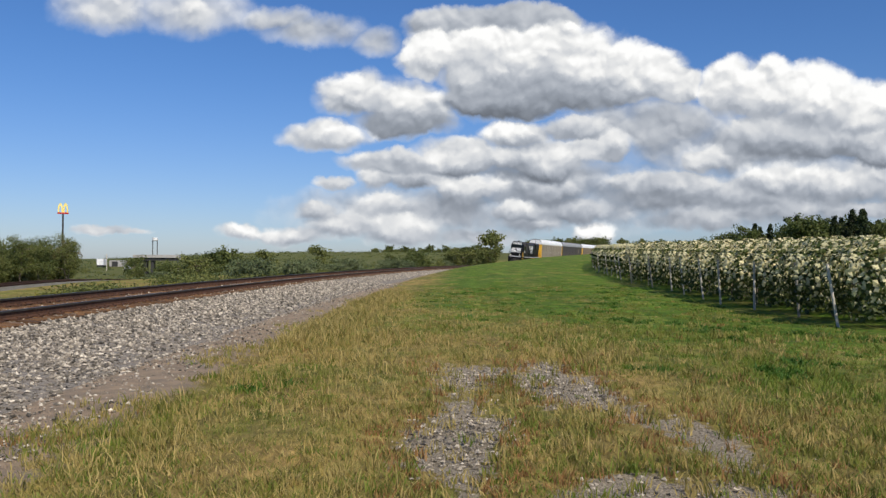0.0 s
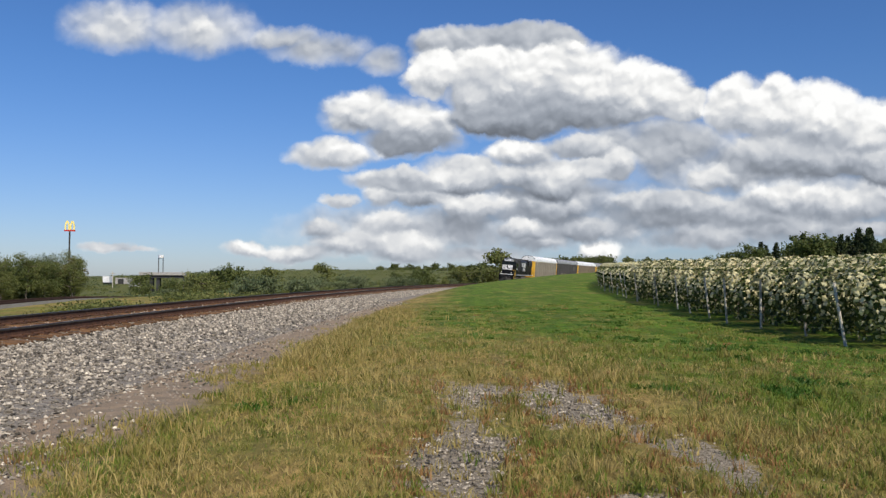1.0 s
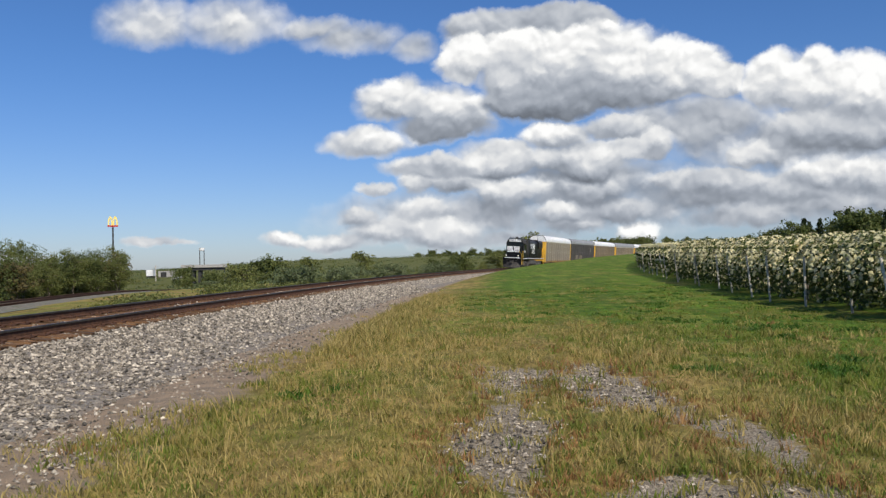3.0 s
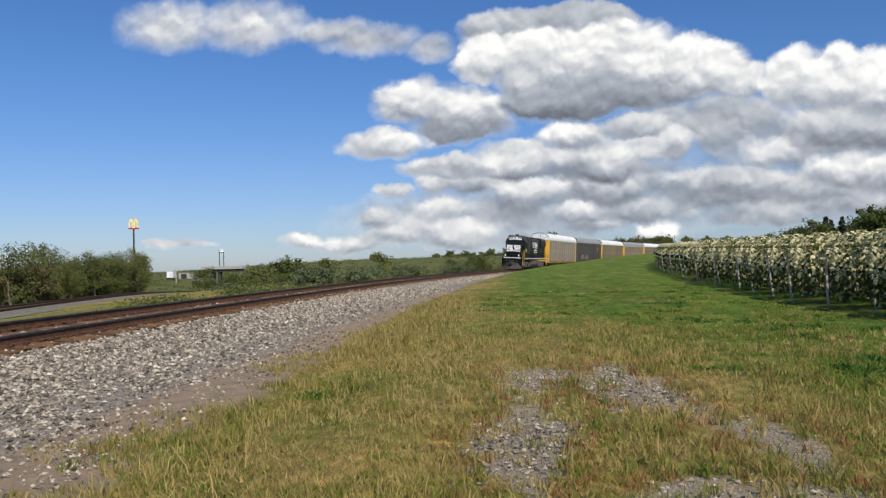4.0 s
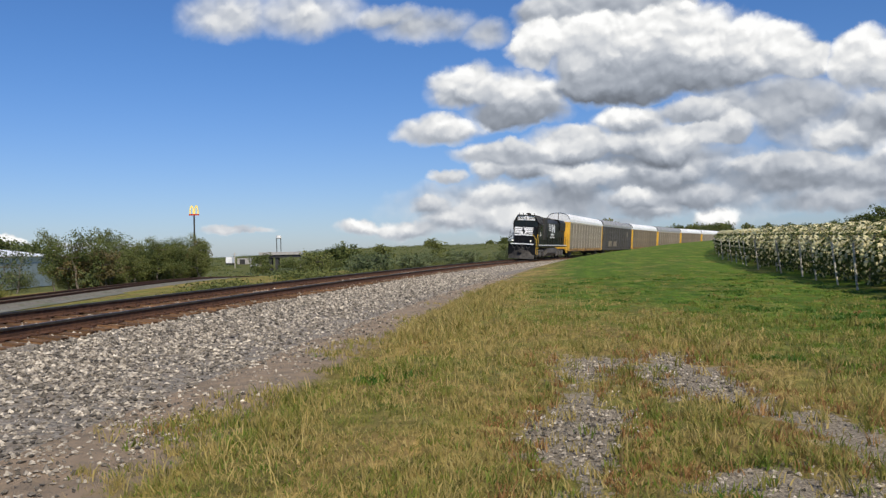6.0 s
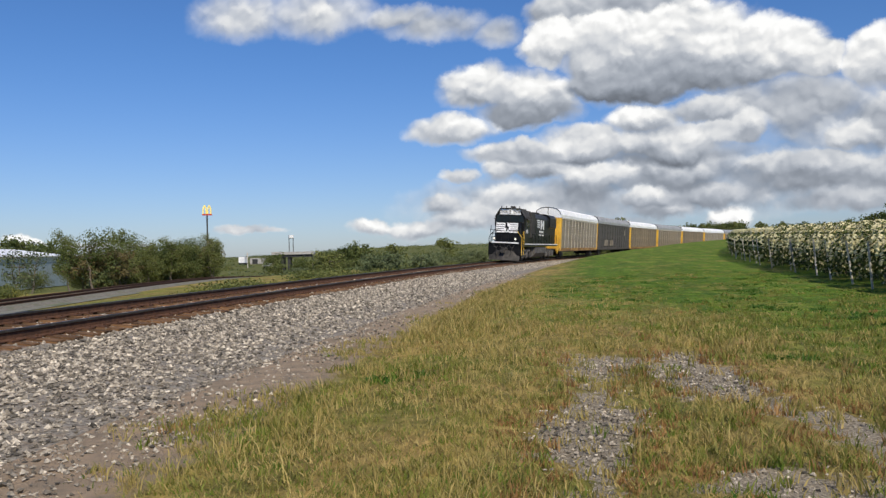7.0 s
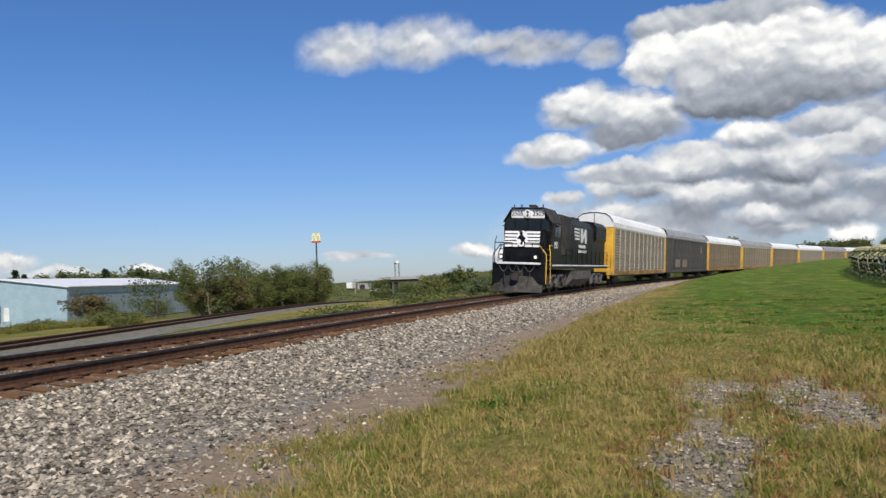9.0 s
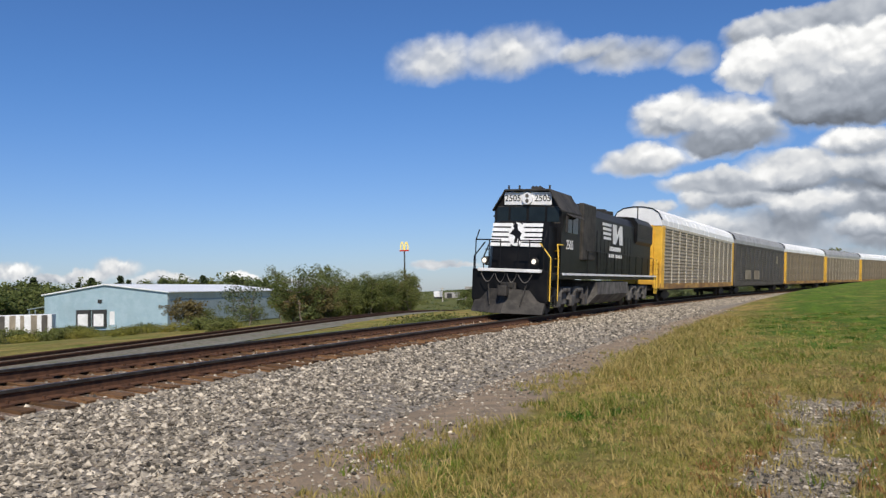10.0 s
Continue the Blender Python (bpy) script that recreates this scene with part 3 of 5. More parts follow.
def wheelset(parent, y, radius):
    ob = new("wheelset", WHEELS[radius])
    ob.parent = parent
    ob.matrix_basis = pose(0, y, radius)
    return ob


def wheel_mesh(radius):
    bm = bmesh.new()
    rod(bm, (-0.8, 0, 0), (0.8, 0, 0), 0.09, 10)
    for s in (1, -1):
        rod(bm, (s * 0.69, 0, 0), (s * 0.83, 0, 0), radius, 28)
        rod(bm, (s * 0.66, 0, 0), (s * 0.69, 0, 0), radius + 0.025, 28)
        rod(bm, (s * 0.83, 0, 0), (s * 0.87, 0, 0), radius * 0.35, 16)
        for i in range(5):
            c = Vector((s * 0.835, math.cos(i * 1.2566) * radius * 0.62, math.sin(i * 1.2566) * radius * 0.62))
            rod(bm, c, c + Vector((s * 0.012, 0, 0)), radius * 0.12, 8)
    return finish("wheelset", bm, GRIME)


WHEELS = {0.53: wheel_mesh(0.53), 0.42: wheel_mesh(0.42)}


RUSTYELLOW = material("rusted_yellow_sill", (0.2, 0.11, 0.045), (0.42, 0.25, 0.07), 1.5, 0.8, bump=0.15, stretch=(1, 0.4, 2), c=(0.12, 0.07, 0.04))


def build_autorack(panel, roof, ends, label, ribs=RIB, sill=RUSTYELLOW):
    L, W = CAR_LENGTH / 2, 1.52
    car = tagged(new("autorack_car"), label, "railway car", "autorack cars of the train")
    floor = bmesh.new()
    box(floor, -W + 0.1, W - 0.1, -L + 0.2, L - 0.2, 0.75, 1.05, 0.03)
    box(floor, -0.35, 0.35, -L - 0.35, L + 0.35, 0.72, 0.98, 0.03)
    part("underframe", floor, GRIME, car)
    for s in (1, -1):
        x0, x1 = sorted((s * (W - 0.06), s * (W + 0.02)))
        part("side_sill", new_box(x0, x1, -L, L, 0.85, 1.2, 0.02), sill, car)
        part("top_rail", new_box(x0, x1, -L, L, 4.62, 4.8, 0.02), ribs, car)
    n = 12
    step = (2 * L - 1.6) / n
    outline = [(-0.015, 1.21), (0.0, 1.21)]
    for i in range(15):
        z = 1.4 + i * 0.22
        outline += [(0.0, z - 0.06), (0.03, z - 0.03), (0.03, z + 0.03), (0.0, z + 0.06)]
    outline += [(0.0, 4.64), (-0.015, 4.64)]
    panel_me = finish("side_panel", prism(bmesh.new(), outline, 1, -step / 2 + 0.05, step / 2 - 0.05), panel)
    rib_me = finish("side_post", new_box(-0.03, 0.05, -0.06, 0.06, 1.15, 4.75, 0.012), ribs)
    for s in (1, -1):
        for i in range(n):
            o = new("side_panel", panel_me)
            o.parent, o.matrix_basis = car, pose(s * (W - 0.03), -L + 0.8 + (i + 0.5) * step, 0, 0, 0, 0 if s > 0 else 180)
        for i in range(n + 1):
            o = new("side_post", rib_me)
            o.parent, o.matrix_basis = car, pose(s * (W - 0.03), -L + 0.8 + i * step, 0, 0, 0, 0 if s > 0 else 180)
    arch = [(-W, 4.75), (-W, 5.12), (-1.3, 5.55), (-0.9, 5.8), (-0.3, 5.9), (0.3, 5.9), (0.9, 5.8), (1.3, 5.55), (W, 5.12), (W, 4.75)]
    part("roof", prism(bmesh.new(), arch, 1, -L, L), roof, car)
    seams = bmesh.new()
    for i in range(1, 18):
        y = -L + i * CAR_LENGTH / 18
        prism(seams, [(p * 1.006, q + 0.025) for p, q in arch], 1, y - 0.03, y + 0.03)
    part("roof_seams", seams, roof, car)
    for e in (1, -1):
        for s in (1, -1):
            x0, x1 = sorted((s * (W - 0.5), s * (W + 0.03)))
            y0, y1 = sorted((e * (L - 0.8), e * L))
            part("corner_post", new_box(x0, x1, y0, y1, 0.9, 4.76, 0.05), ends, car)
            x0, x1 = sorted((s * 0.03, s * (W - 0.5)))
            y0, y1 = sorted((e * (L - 0.12), e * (L + 0.03)))
            door = part("end_door", new_box(x0, x1, y0, y1, 1.1, 4.74, 0.03), ends, car)
            y2, y3 = sorted((e * (L + 0.03), e * (L + 0.06)))
            for i in range(5):
                z = 1.5 + 0.8 * i
                part("door_bar", new_box(x0 + 0.05, x1 - 0.05, y2, y3, z, z + 0.07), ends, door)
        arch_band = prism(bmesh.new(), arch, 1, *sorted((e * (L + 0.0), e * (L + 0.04))))
        part("end_arch", arch_band, roof, car)
        edge = bmesh.new()
        for (p, q), (p2, q2) in zip(arch[1:-1], arch[2:]):
            rod(edge, (p, e * (L + 0.05), q), (p2, e * (L + 0.05), q2), 0.035, 6)
        rod(edge, (0.0, e * (L + 0.05), 4.75), (0.0, e * (L + 0.05), 5.9), 0.03, 6)
        rod(edge, (W - 0.55, e * (L + 0.05), 4.85), (W, e * (L + 0.05), 4.85), 0.05, 6)
        part("roof_edge", edge, BLACK, car)
        for s in (1, -1):
            lad = bmesh.new()
            for x in (W - 0.08, W - 0.48):
                rod(lad, (s * x, e * (L + 0.08), 1.1), (s * x, e * (L + 0.08), 2.6), 0.018, 6)
            for i in range(5):
                z = 1.2 + i * 0.32
                rod(lad, (s * (W - 0.48), e * (L + 0.08), z), (s * (W - 0.08), e * (L + 0.08), z), 0.015, 6)
            part("ladder", lad, ends, car)
        part("coupler", rod(new_box(-0.14, 0.14, *sorted((e * (L + 0.3), e * (L + 0.5))), 0.75, 1.02, 0.03), (0, e * (L - 0.4), 0.88), (0, e * (L + 0.35), 0.88), 0.08), GRIME, car)
        yc = e * (L - 3.2)
        truck = bmesh.new()
        for s in (1, -1):
            prism(truck, [(yc - 1.15, 0.55), (yc - 1.15, 0.35), (yc - 0.5, 0.25), (yc + 0.5, 0.25), (yc + 1.15, 0.35), (yc + 1.15, 0.55), (yc + 0.4, 0.72), (yc - 0.4, 0.72)],
                  0, *sorted((s * 0.92, s * 1.08)))
        box(truck, -1.0, 1.0, yc - 0.25, yc + 0.25, 0.4, 0.74, 0.03)
        ob = part("truck", truck, GRIME, car)
        for dy in (-0.86, 0.86):
            wheelset(ob, yc + dy, 0.42)
    if panel is PANELDARK:
        for s in (1, -1):
            for y0, y1, z0, z1 in ((-9.0, -6.2, 1.45, 2.35), (-4.6, -1.8, 1.45, 2.35), (8.2, 9.2, 3.2, 4.1)):
                y0, y1 = (y0, y1) if s > 0 else (-y1, -y0)
                part("marking_patch", new_box(*sorted((s * (W + 0.022), s * (W + 0.03))), s * y0 if s > 0 else y0, s * y1 if s > 0 else y1, z0, z1), PANEL, car, "faded pale marking patch")
    return car


def text_on(name, words, size, mat, parent, m):
    """Letters cut out as a thin mesh."""
    cu = bpy.data.curves.new(name, "FONT")
    cu.body, cu.size, cu.extrude, cu.align_x, cu.align_y = words, size, 0.004, "CENTER", "CENTER"
    tmp = bpy.data.objects.new(name, cu)
    scene.collection.objects.link(tmp)
    me = bpy.data.meshes.new_from_object(tmp.evaluated_get(bpy.context.evaluated_depsgraph_get()))
    bpy.data.objects.remove(tmp)
    bpy.data.curves.remove(cu)
    me.materials.clear()
    me.materials.append(mat)
    ob = new(name, me)
    ob.parent, ob.matrix_basis = parent, m
    return ob


def build_locomotive():
    loco = tagged(new("locomotive"), "black diesel road locomotive with white nose stripes and yellow handrails", "locomotive")
    W = 1.4
    deck = bmesh.new()
    box(deck, -1.5, 1.5, -10.6, 10.2, 1.42, 1.66, 0.03)
    part("frame", deck, BLACK, loco)
    for s in (1, -1):
        x0, x1 = sorted((s * 1.5, s * 1.53))
        part("sill_stripe", new_box(x0, x1, -10.5, 8.6, 1.58, 1.67), WHITE, loco, "thin white sill stripe")
    # pilot, anticlimber and plough
    pilot = bmesh.new()
    box(pilot, -1.5, 1.5, 10.15, 10.4, 0.55, 1.72, 0.03)
    ob = part("pilot", pilot, BLACK, loco)
    part("pilot_stripe", new_box(-1.28, 1.2, 10.4, 10.62, 1.64, 1.76, 0.02), WHITE, ob, "white painted anticlimber edge")
    plough = bmesh.new()
    prof = [(10.35, 1.0), (10.48, 0.98), (10.6, 0.6), (10.95, 0.12), (10.8, 0.1), (10.4, 0.5)]
    for s in (1, -1):
        a = [plough.verts.new((0, y + 0.22, z)) for y, z in prof]
        b = [plough.verts.new((s * 1.4, y - 0.3, z)) for y, z in prof]
        for i in range(len(prof)):
            j = (i + 1) % len(prof)
            plough.faces.new((a[i], a[j], b[j], b[i]))
        plough.faces.new(b)
    bmesh.ops.recalc_face_normals(plough, faces=plough.faces[:])
    part("snow_plough", plough, GRIME, loco, "scuffed dark grey snow plough")
    coup = bmesh.new()
    rod(coup, (0, 10.3, 0.95), (0, 10.85, 0.95), 0.11, 10)
    box(coup, -0.17, 0.17, 10.8, 11.12, 0.75, 1.13, 0.05)
    box(coup, -0.3, 0.3, 10.38, 10.5, 0.7, 1.25, 0.03)
    part("coupler", coup, GRIME, loco)
    for x0, x1 in ((-1.0, -0.45), (-0.4, -0.02), (0.05, 0.45), (0.5, 1.0)):
        hoses = bmesh.new()
        tube(hoses, [(x0 + (x1 - x0) * i / 10, 10.7, 1.55 - 0.3 * math.sin(math.pi * i / 10)) for i in range(11)], 0.025)
        part("air_hose", hoses, DUST, loco)
    for x in (-0.75, 0.75, 0.35):
        part("brake_hose", rod(bmesh.new(), (x, 10.6, 1.2), (x * 0.8, 10.8, 0.4), 0.028, 6), GRIME, loco)
    for s in (1, -1):
        step = bmesh.new()
        x0, x1 = sorted((s * 1.0, s * 1.53))
        for i in range(4):
            box(step, x0 + 0.03, x1, 9.35, 10.1, 0.45 + i * 0.31, 0.49 + i * 0.31)
        box(step, *sorted((s * 1.49, s * 1.54)), 9.3, 9.36, 0.4, 1.6)
        box(step, *sorted((s * 1.49, s * 1.54)), 10.08, 10.15, 0.4, 1.6)
        part("step_well", step, BLACK, loco)
    # nose: wide, sloping in towards the top
    nose = bmesh.new()
    rings = []
    for z, w, y in ((1.62, 1.08, 9.55), (2.55, 1.06, 9.5), (3.3, 1.02, 9.3), (3.48, 0.94, 9.1)):
        rings.append([nose.verts.new(p) for p in ((-w - 0.2, 8.0, z), (-w - 0.12, y - 0.35, z), (-w + 0.12, y, z), (w - 0.12, y, z), (w + 0.12, y - 0.35, z), (w + 0.2, 8.0, z))])
    for a, b in zip(rings, rings[1:]):
        for i in range(5):
            nose.faces.new((a[i], a[i + 1], b[i + 1], b[i]))
    nose.faces.new(rings[-1])
    bmesh.ops.recalc_face_normals(nose, faces=nose.faces[:])
    ob = part("nose", nose, BLACK, loco)
    lean = -math.degrees(math.atan(0.2 / 0.75))
    # white stripes across the nose with a dark emblem
    face = new_box(-0.98, 0.98, -0.005, 0.012, -0.45, 0.45)
    part("nose_panel", face, BLACK, ob).matrix_basis = pose(0, 9.425, 2.98, 15, 0, 0)
    stripes = bmesh.new()
    for i in range(5):
        z = -0.45 + i * 0.185
        for s in (1, -1):
            box(stripes, *sorted((s * 0.2, s * 1.02)), 0.012, 0.024, z, z + 0.125)
    disc = [(0.36 * math.cos(a2), 0.44 * math.sin(a2)) for a2 in np.linspace(0, 2 * math.pi, 28, endpoint=False)]
    prism(stripes, [(p * 0.9, q) for p, q in disc], 1, 0.011, 0.022)
    part("nose_stripes", stripes, WHITE, ob, "white horizontal stripes").matrix_basis = pose(0, 9.43, 2.98, 15, 0, 0)
    horse = bmesh.new()
    prism(horse, [(1.2 * p, 1.1 * q) for p, q in [(-0.2, -0.3), (-0.12, -0.1), (-0.17, 0.02), (-0.02, 0.16), (0.0, 0.34), (0.1, 0.4), (0.16, 0.27), (0.1, 0.2), (0.17, 0.1), (0.24, 0.0), (0.12, -0.02), (0.04, -0.08), (0.06, -0.3), (-0.03, -0.3), (-0.06, -0.14)]][::-1], 1, 0.022, 0.03)
    part("nose_emblem", horse, BLACK, ob, "plain dark emblem shape").matrix_basis = pose(0, 9.43, 2.98, 15, 0, 0)
    # cab
    cab = bmesh.new()
    prof = [(-W, 1.62), (-W, 3.88), (-0.9, 4.62), (0.9, 4.62), (W, 3.88), (W, 1.62)]
    prism(cab, prof, 1, 5.6, 8.25)
    cabin = part("cab", cab, BLACK, loco)
    roof = bmesh.new()
    prism(roof, [(-W - 0.03, 3.89), (-0.91, 4.64), (0.91, 4.64), (W + 0.03, 3.89), (W + 0.03, 3.94), (0.93, 4.7), (-0.93, 4.7), (-W - 0.03, 3.94)], 1, 5.5, 8.45)
    part("cab_roof", roof, GRIME, cabin)
    for x0, x1 in ((-1.3, -0.8), (-0.72, -0.05), (0.05, 0.72), (0.8, 1.3)):
        ob = part("windshield", new_box(x0, x1, 8.24, 8.275, 3.5, 4.05, 0.015), GLASS, cabin, "dark reflecting windshield pane")
        for z0, z1 in ((3.46, 3.5), (4.05, 4.08)):
            part("window_gasket", new_box(x0 - 0.03, x1 + 0.03, 8.24, 8.262, z0, z1), GRIME, ob)
    board = part("number_board", new_box(-0.98, 0.98, 8.25, 8.32, 4.12, 4.6, 0.02), WHITE, cabin, "white number board across the cab front")
    for x in (-0.62, 0.62):
        text_on("board_number", "2505", 0.34, BLACK, board, pose(x, 8.33, 4.36, 90, 0, 180))
    lamp = bmesh.new()
    rod(lamp, (0, 8.3, 4.36), (0, 8.4, 4.36), 0.22, 20)
    housing = part("headlight_housing", lamp, WHITE, board)
    for z in (4.27, 4.45):
        bulb = rod(bmesh.new(), (0, 8.4, z), (0, 8.42, z), 0.07, 14)
        part("headlight", bulb, DUST, board)
    for s in (1, -1):
        for y0, y1 in ((6.0, 6.75), (6.85, 7.6)):
            x0, x1 = sorted((s * (W - 0.01), s * (W + 0.015)))
            part("side_window", new_box(x0, x1, y0, y1, 3.15, 3.85, 0.01), GLASS, cabin)
        shade = bmesh.new()
        prism(shade, [(s * W, 3.84), (s * (W + 0.28), 3.72), (s * (W + 0.28), 3.75), (s * W, 3.88)], 1, 5.9, 7.7)
        part("sunshade", shade, GRIME, cabin)
        mirror = rod(new_box(*sorted((s * (W + 0.08), s * (W + 0.11))), 7.72, 7.98, 3.15, 3.75, 0.01), (s * W, 7.85, 3.45), (s * (W + 0.09), 7.85, 3.45), 0.015, 6)
        part("mirror", mirror, GRIME, cabin)
        text_on("cab_number", "2505", 0.5, WHITE, cabin, pose(s * (W + 0.012), 7.1, 2.7, 90, 0, 90 * s))
        # headboard lights on the pilot
        ob = part("ditch_light", rod(bmesh.new(), (s * 0.98, 10.3, 2.02), (s * 0.98, 10.5, 2.02), 0.13, 16), GRIME, loco)
        part("ditch_lens", rod(bmesh.new(), (s * 0.98, 10.5, 2.02), (s * 0.98, 10.52, 2.02), 0.085, 16), LAMPLIT, ob, "lit ditch light lens")
    horn = bmesh.new()
    for x in (-0.15, 0.0, 0.15):
        rod(horn, (x, 6.9, 4.85), (x, 7.3, 4.85), 0.03, 8, 0.08)
    box(horn, -0.2, 0.2, 6.8, 6.9, 4.7, 4.88)
    part("horn", horn, GRIME, loco)
    for x in (-0.85, 0.85, 0.4):
        part("antenna", rod(bmesh.new(), (x, 8.2, 4.7), (x, 8.2, 4.86), 0.04, 6), GRIME, loco)
    # long hood
    hood = bmesh.new()
    hp = [(-1.22, 1.62), (-1.22, 4.06), (-1.0, 4.4), (-0.5, 4.54), (0.5, 4.54), (1.0, 4.4), (1.22, 4.06), (1.22, 1.62)]
    prism(hood, hp, 1, -10.0, 5.88)
    hd = part("long_hood", hood, BLACK, loco)
    bulge = bmesh.new()
    prism(bulge, [(-1.36, 3.4), (-1.36, 4.3), (-1.1, 4.6), (1.1, 4.6), (1.36, 4.3), (1.36, 3.4), (1.2, 3.2), (-1.2, 3.2)], 1, -9.8, -5.6)
    part("radiator", bulge, BLACK, hd)
    for s in (1, -1):
        grille = bmesh.new()
        for i in range(9):
            z = 3.56 + i * 0.08
            box(grille, *sorted((s * 1.34, s * 1.37)), -9.6, -5.8, z, z + 0.05)
        part("radiator_grille", grille, GRIME, hd)
        blower = new_box(*sorted((s * 1.15, s * 1.4)), 3.4, 5.4, 2.2, 4.46, 0.06)
        part("blower_housing", blower, GRIME, hd, "brown-grey dusty filter housing")
        for i in range(11):
            y = -5.2 + i * 0.7
            part("engine_door", new_box(*sorted((s * 1.2, s * 1.24)), y + 0.03, y + 0.67, 1.85, 3.5, 0.01), BLACK, hd)
        lo = bmesh.new()
        for i in range(4):
            box(lo, *sorted((s * 1.242, s * 1.252)), -0.1, 1.6 - 0.1 * i, 3.8 - i * 0.2, 3.92 - i * 0.2)
        prism(lo, [(-2.6, 3.05), (-2.45, 3.95), (-1.9, 3.95), (-1.3, 3.45), (-1.2, 3.95), (-0.4, 3.95), (-0.55, 3.05), (-1.1, 3.05), (-1.8, 3.55), (-1.9, 3.05)], 0, *sorted((s * 1.242, s * 1.252)))
        for i, (y0, y1, z) in enumerate(((-2.2, 0.2, 2.72), (-2.5, 0.3, 2.42))):
            for j in range(8):
                f = y0 + (y1 - y0) * j / 8
                box(lo, *sorted((s * 1.242, s * 1.252)), f, f + (y1 - y0) / 11, z, z + 0.2)
        part("side_emblem", lo, WHITE, hd, "plain white emblem bars")
        # handrails along the walkway
        rail = bmesh.new()
        for i in range(10):
            y = -9.8 + i * 1.62
            rod(rail, (s * 1.46, y, 1.62), (s * 1.46, y, 2.65), 0.02, 6)
        rod(rail, (s * 1.46, -9.8, 2.65), (s * 1.46, 5.0, 2.65), 0.02, 6)
        part("handrail", rail, BLACK, loco)
        for y in (9.25, 10.2):
            grab = bmesh.new()
            rod(grab, (s * 1.53, y, 0.6), (s * 1.53, y, 2.2), 0.026, 8)
            rod(grab, (s * 1.53, y, 2.2), (s * (1.4 if y < 10 else 1.1), y - 0.25 * (y < 10), 2.75), 0.026, 8)
            if y < 10:
                rod(grab, (s * 1.4, 9.0, 2.75), (s * 1.4, 8.3, 2.75), 0.026, 8)
            part("grab_rail", grab, RAILYELLOW if s < 0 else BLACK, loco, "yellow step handrail" if s < 0 else "black step handrail")
        for z in (1.9, 2.2, 2.5):
            part("grab_rung", rod(bmesh.new(), (s * 1.5, 9.15, z), (s * 1.12, 8.6, z), 0.024, 6), RAILYELLOW if s < 0 else BLACK, loco)
        back = bmesh.new()
        for y in (-10.5, -9.9):
            rod(back, (s * 1.53, y, 0.6), (s * 1.53, y, 2.6), 0.026, 8)
        rod(back, (s * 1.53, -10.5, 2.6), (s * 1.53, -9.9, 2.6), 0.026, 8)
        part("grab_rail", back, RAILYELLOW, loco, "yellow step handrail")
        front = bmesh.new()
        for x in (0.35, 0.8, 1.35):
            rod(front, (s * x, 10.5, 1.7), (s * x, 10.5, 2.75), 0.022, 6)
        rod(front, (s * 0.35, 10.5, 2.75), (s * 1.35, 10.5, 2.75), 0.022, 6)
        rod(front, (s * 1.35, 10.5, 2.75), (s * 1.35, 10.2, 3.1), 0.022, 6)
        part("front_rail", front, BLACK, loco)
        # trucks
    for yc in (6.4, -6.4):
        truck = bmesh.new()
        for s in (1, -1):
            prism(truck, [(yc - 2.5, 0.95), (yc - 2.5, 0.55), (yc - 1.3, 0.42), (yc + 1.3, 0.42), (yc + 2.5, 0.55), (yc + 2.5, 0.95), (yc + 1.6, 1.08), (yc - 1.6, 1.08)],
                  0, *sorted((s * 0.98, s * 1.16)))
            for dy in (-1.95, 0, 1.95):
                box(truck, *sorted((s * 1.1, s * 1.34)), yc + dy - 0.24, yc + dy + 0.24, 0.32, 0.78, 0.05)
                for q in (-0.4, 0.4):
                    rod(truck, (s * 1.2, yc + dy + q, 0.6), (s * 1.2, yc + dy + q, 1.1), 0.11, 10)
            rod(truck, (s * 1.22, yc - 1.4, 1.0), (s * 1.22, yc - 0.5, 1.0), 0.12, 10)
            rod(truck, (s * 1.22, yc + 0.5, 1.0), (s * 1.22, yc + 1.4, 1.0), 0.12, 10)
        ob = part("truck", truck, DUST, loco, "dusty six-wheel truck frame")
        for dy in (-1.95, 0, 1.95):
            wheelset(ob, yc + dy, 0.53)
    tank = bmesh.new()
    prism(tank, [(-1.5, 1.3), (-1.5, 0.75), (-1.1, 0.32), (1.1, 0.32), (1.5, 0.75), (1.5, 1.3)], 1, -2.9, 3.2)
    part("fuel_tank", tank, DUST, loco, "dusty grey fuel tank")
    air = bmesh.new()
    for s in (1, -1):
        rod(air, (s * 1.3, -2.6, 1.15), (s * 1.3, 2.4, 1.15), 0.2, 12)
    part("air_reservoir", air, GRIME, loco)
    for y in (-8.6, -7.2, -3.0, -1.6):
        part("roof_fan", rod(bmesh.new(), (0, y, 4.5), (0, y, 4.7), 0.6, 20), GRIME, hd)
    part("exhaust_stack", new_box(-0.35, 0.35, 0.6, 1.8, 4.5, 4.72, 0.03), GRIME, hd)
    return loco


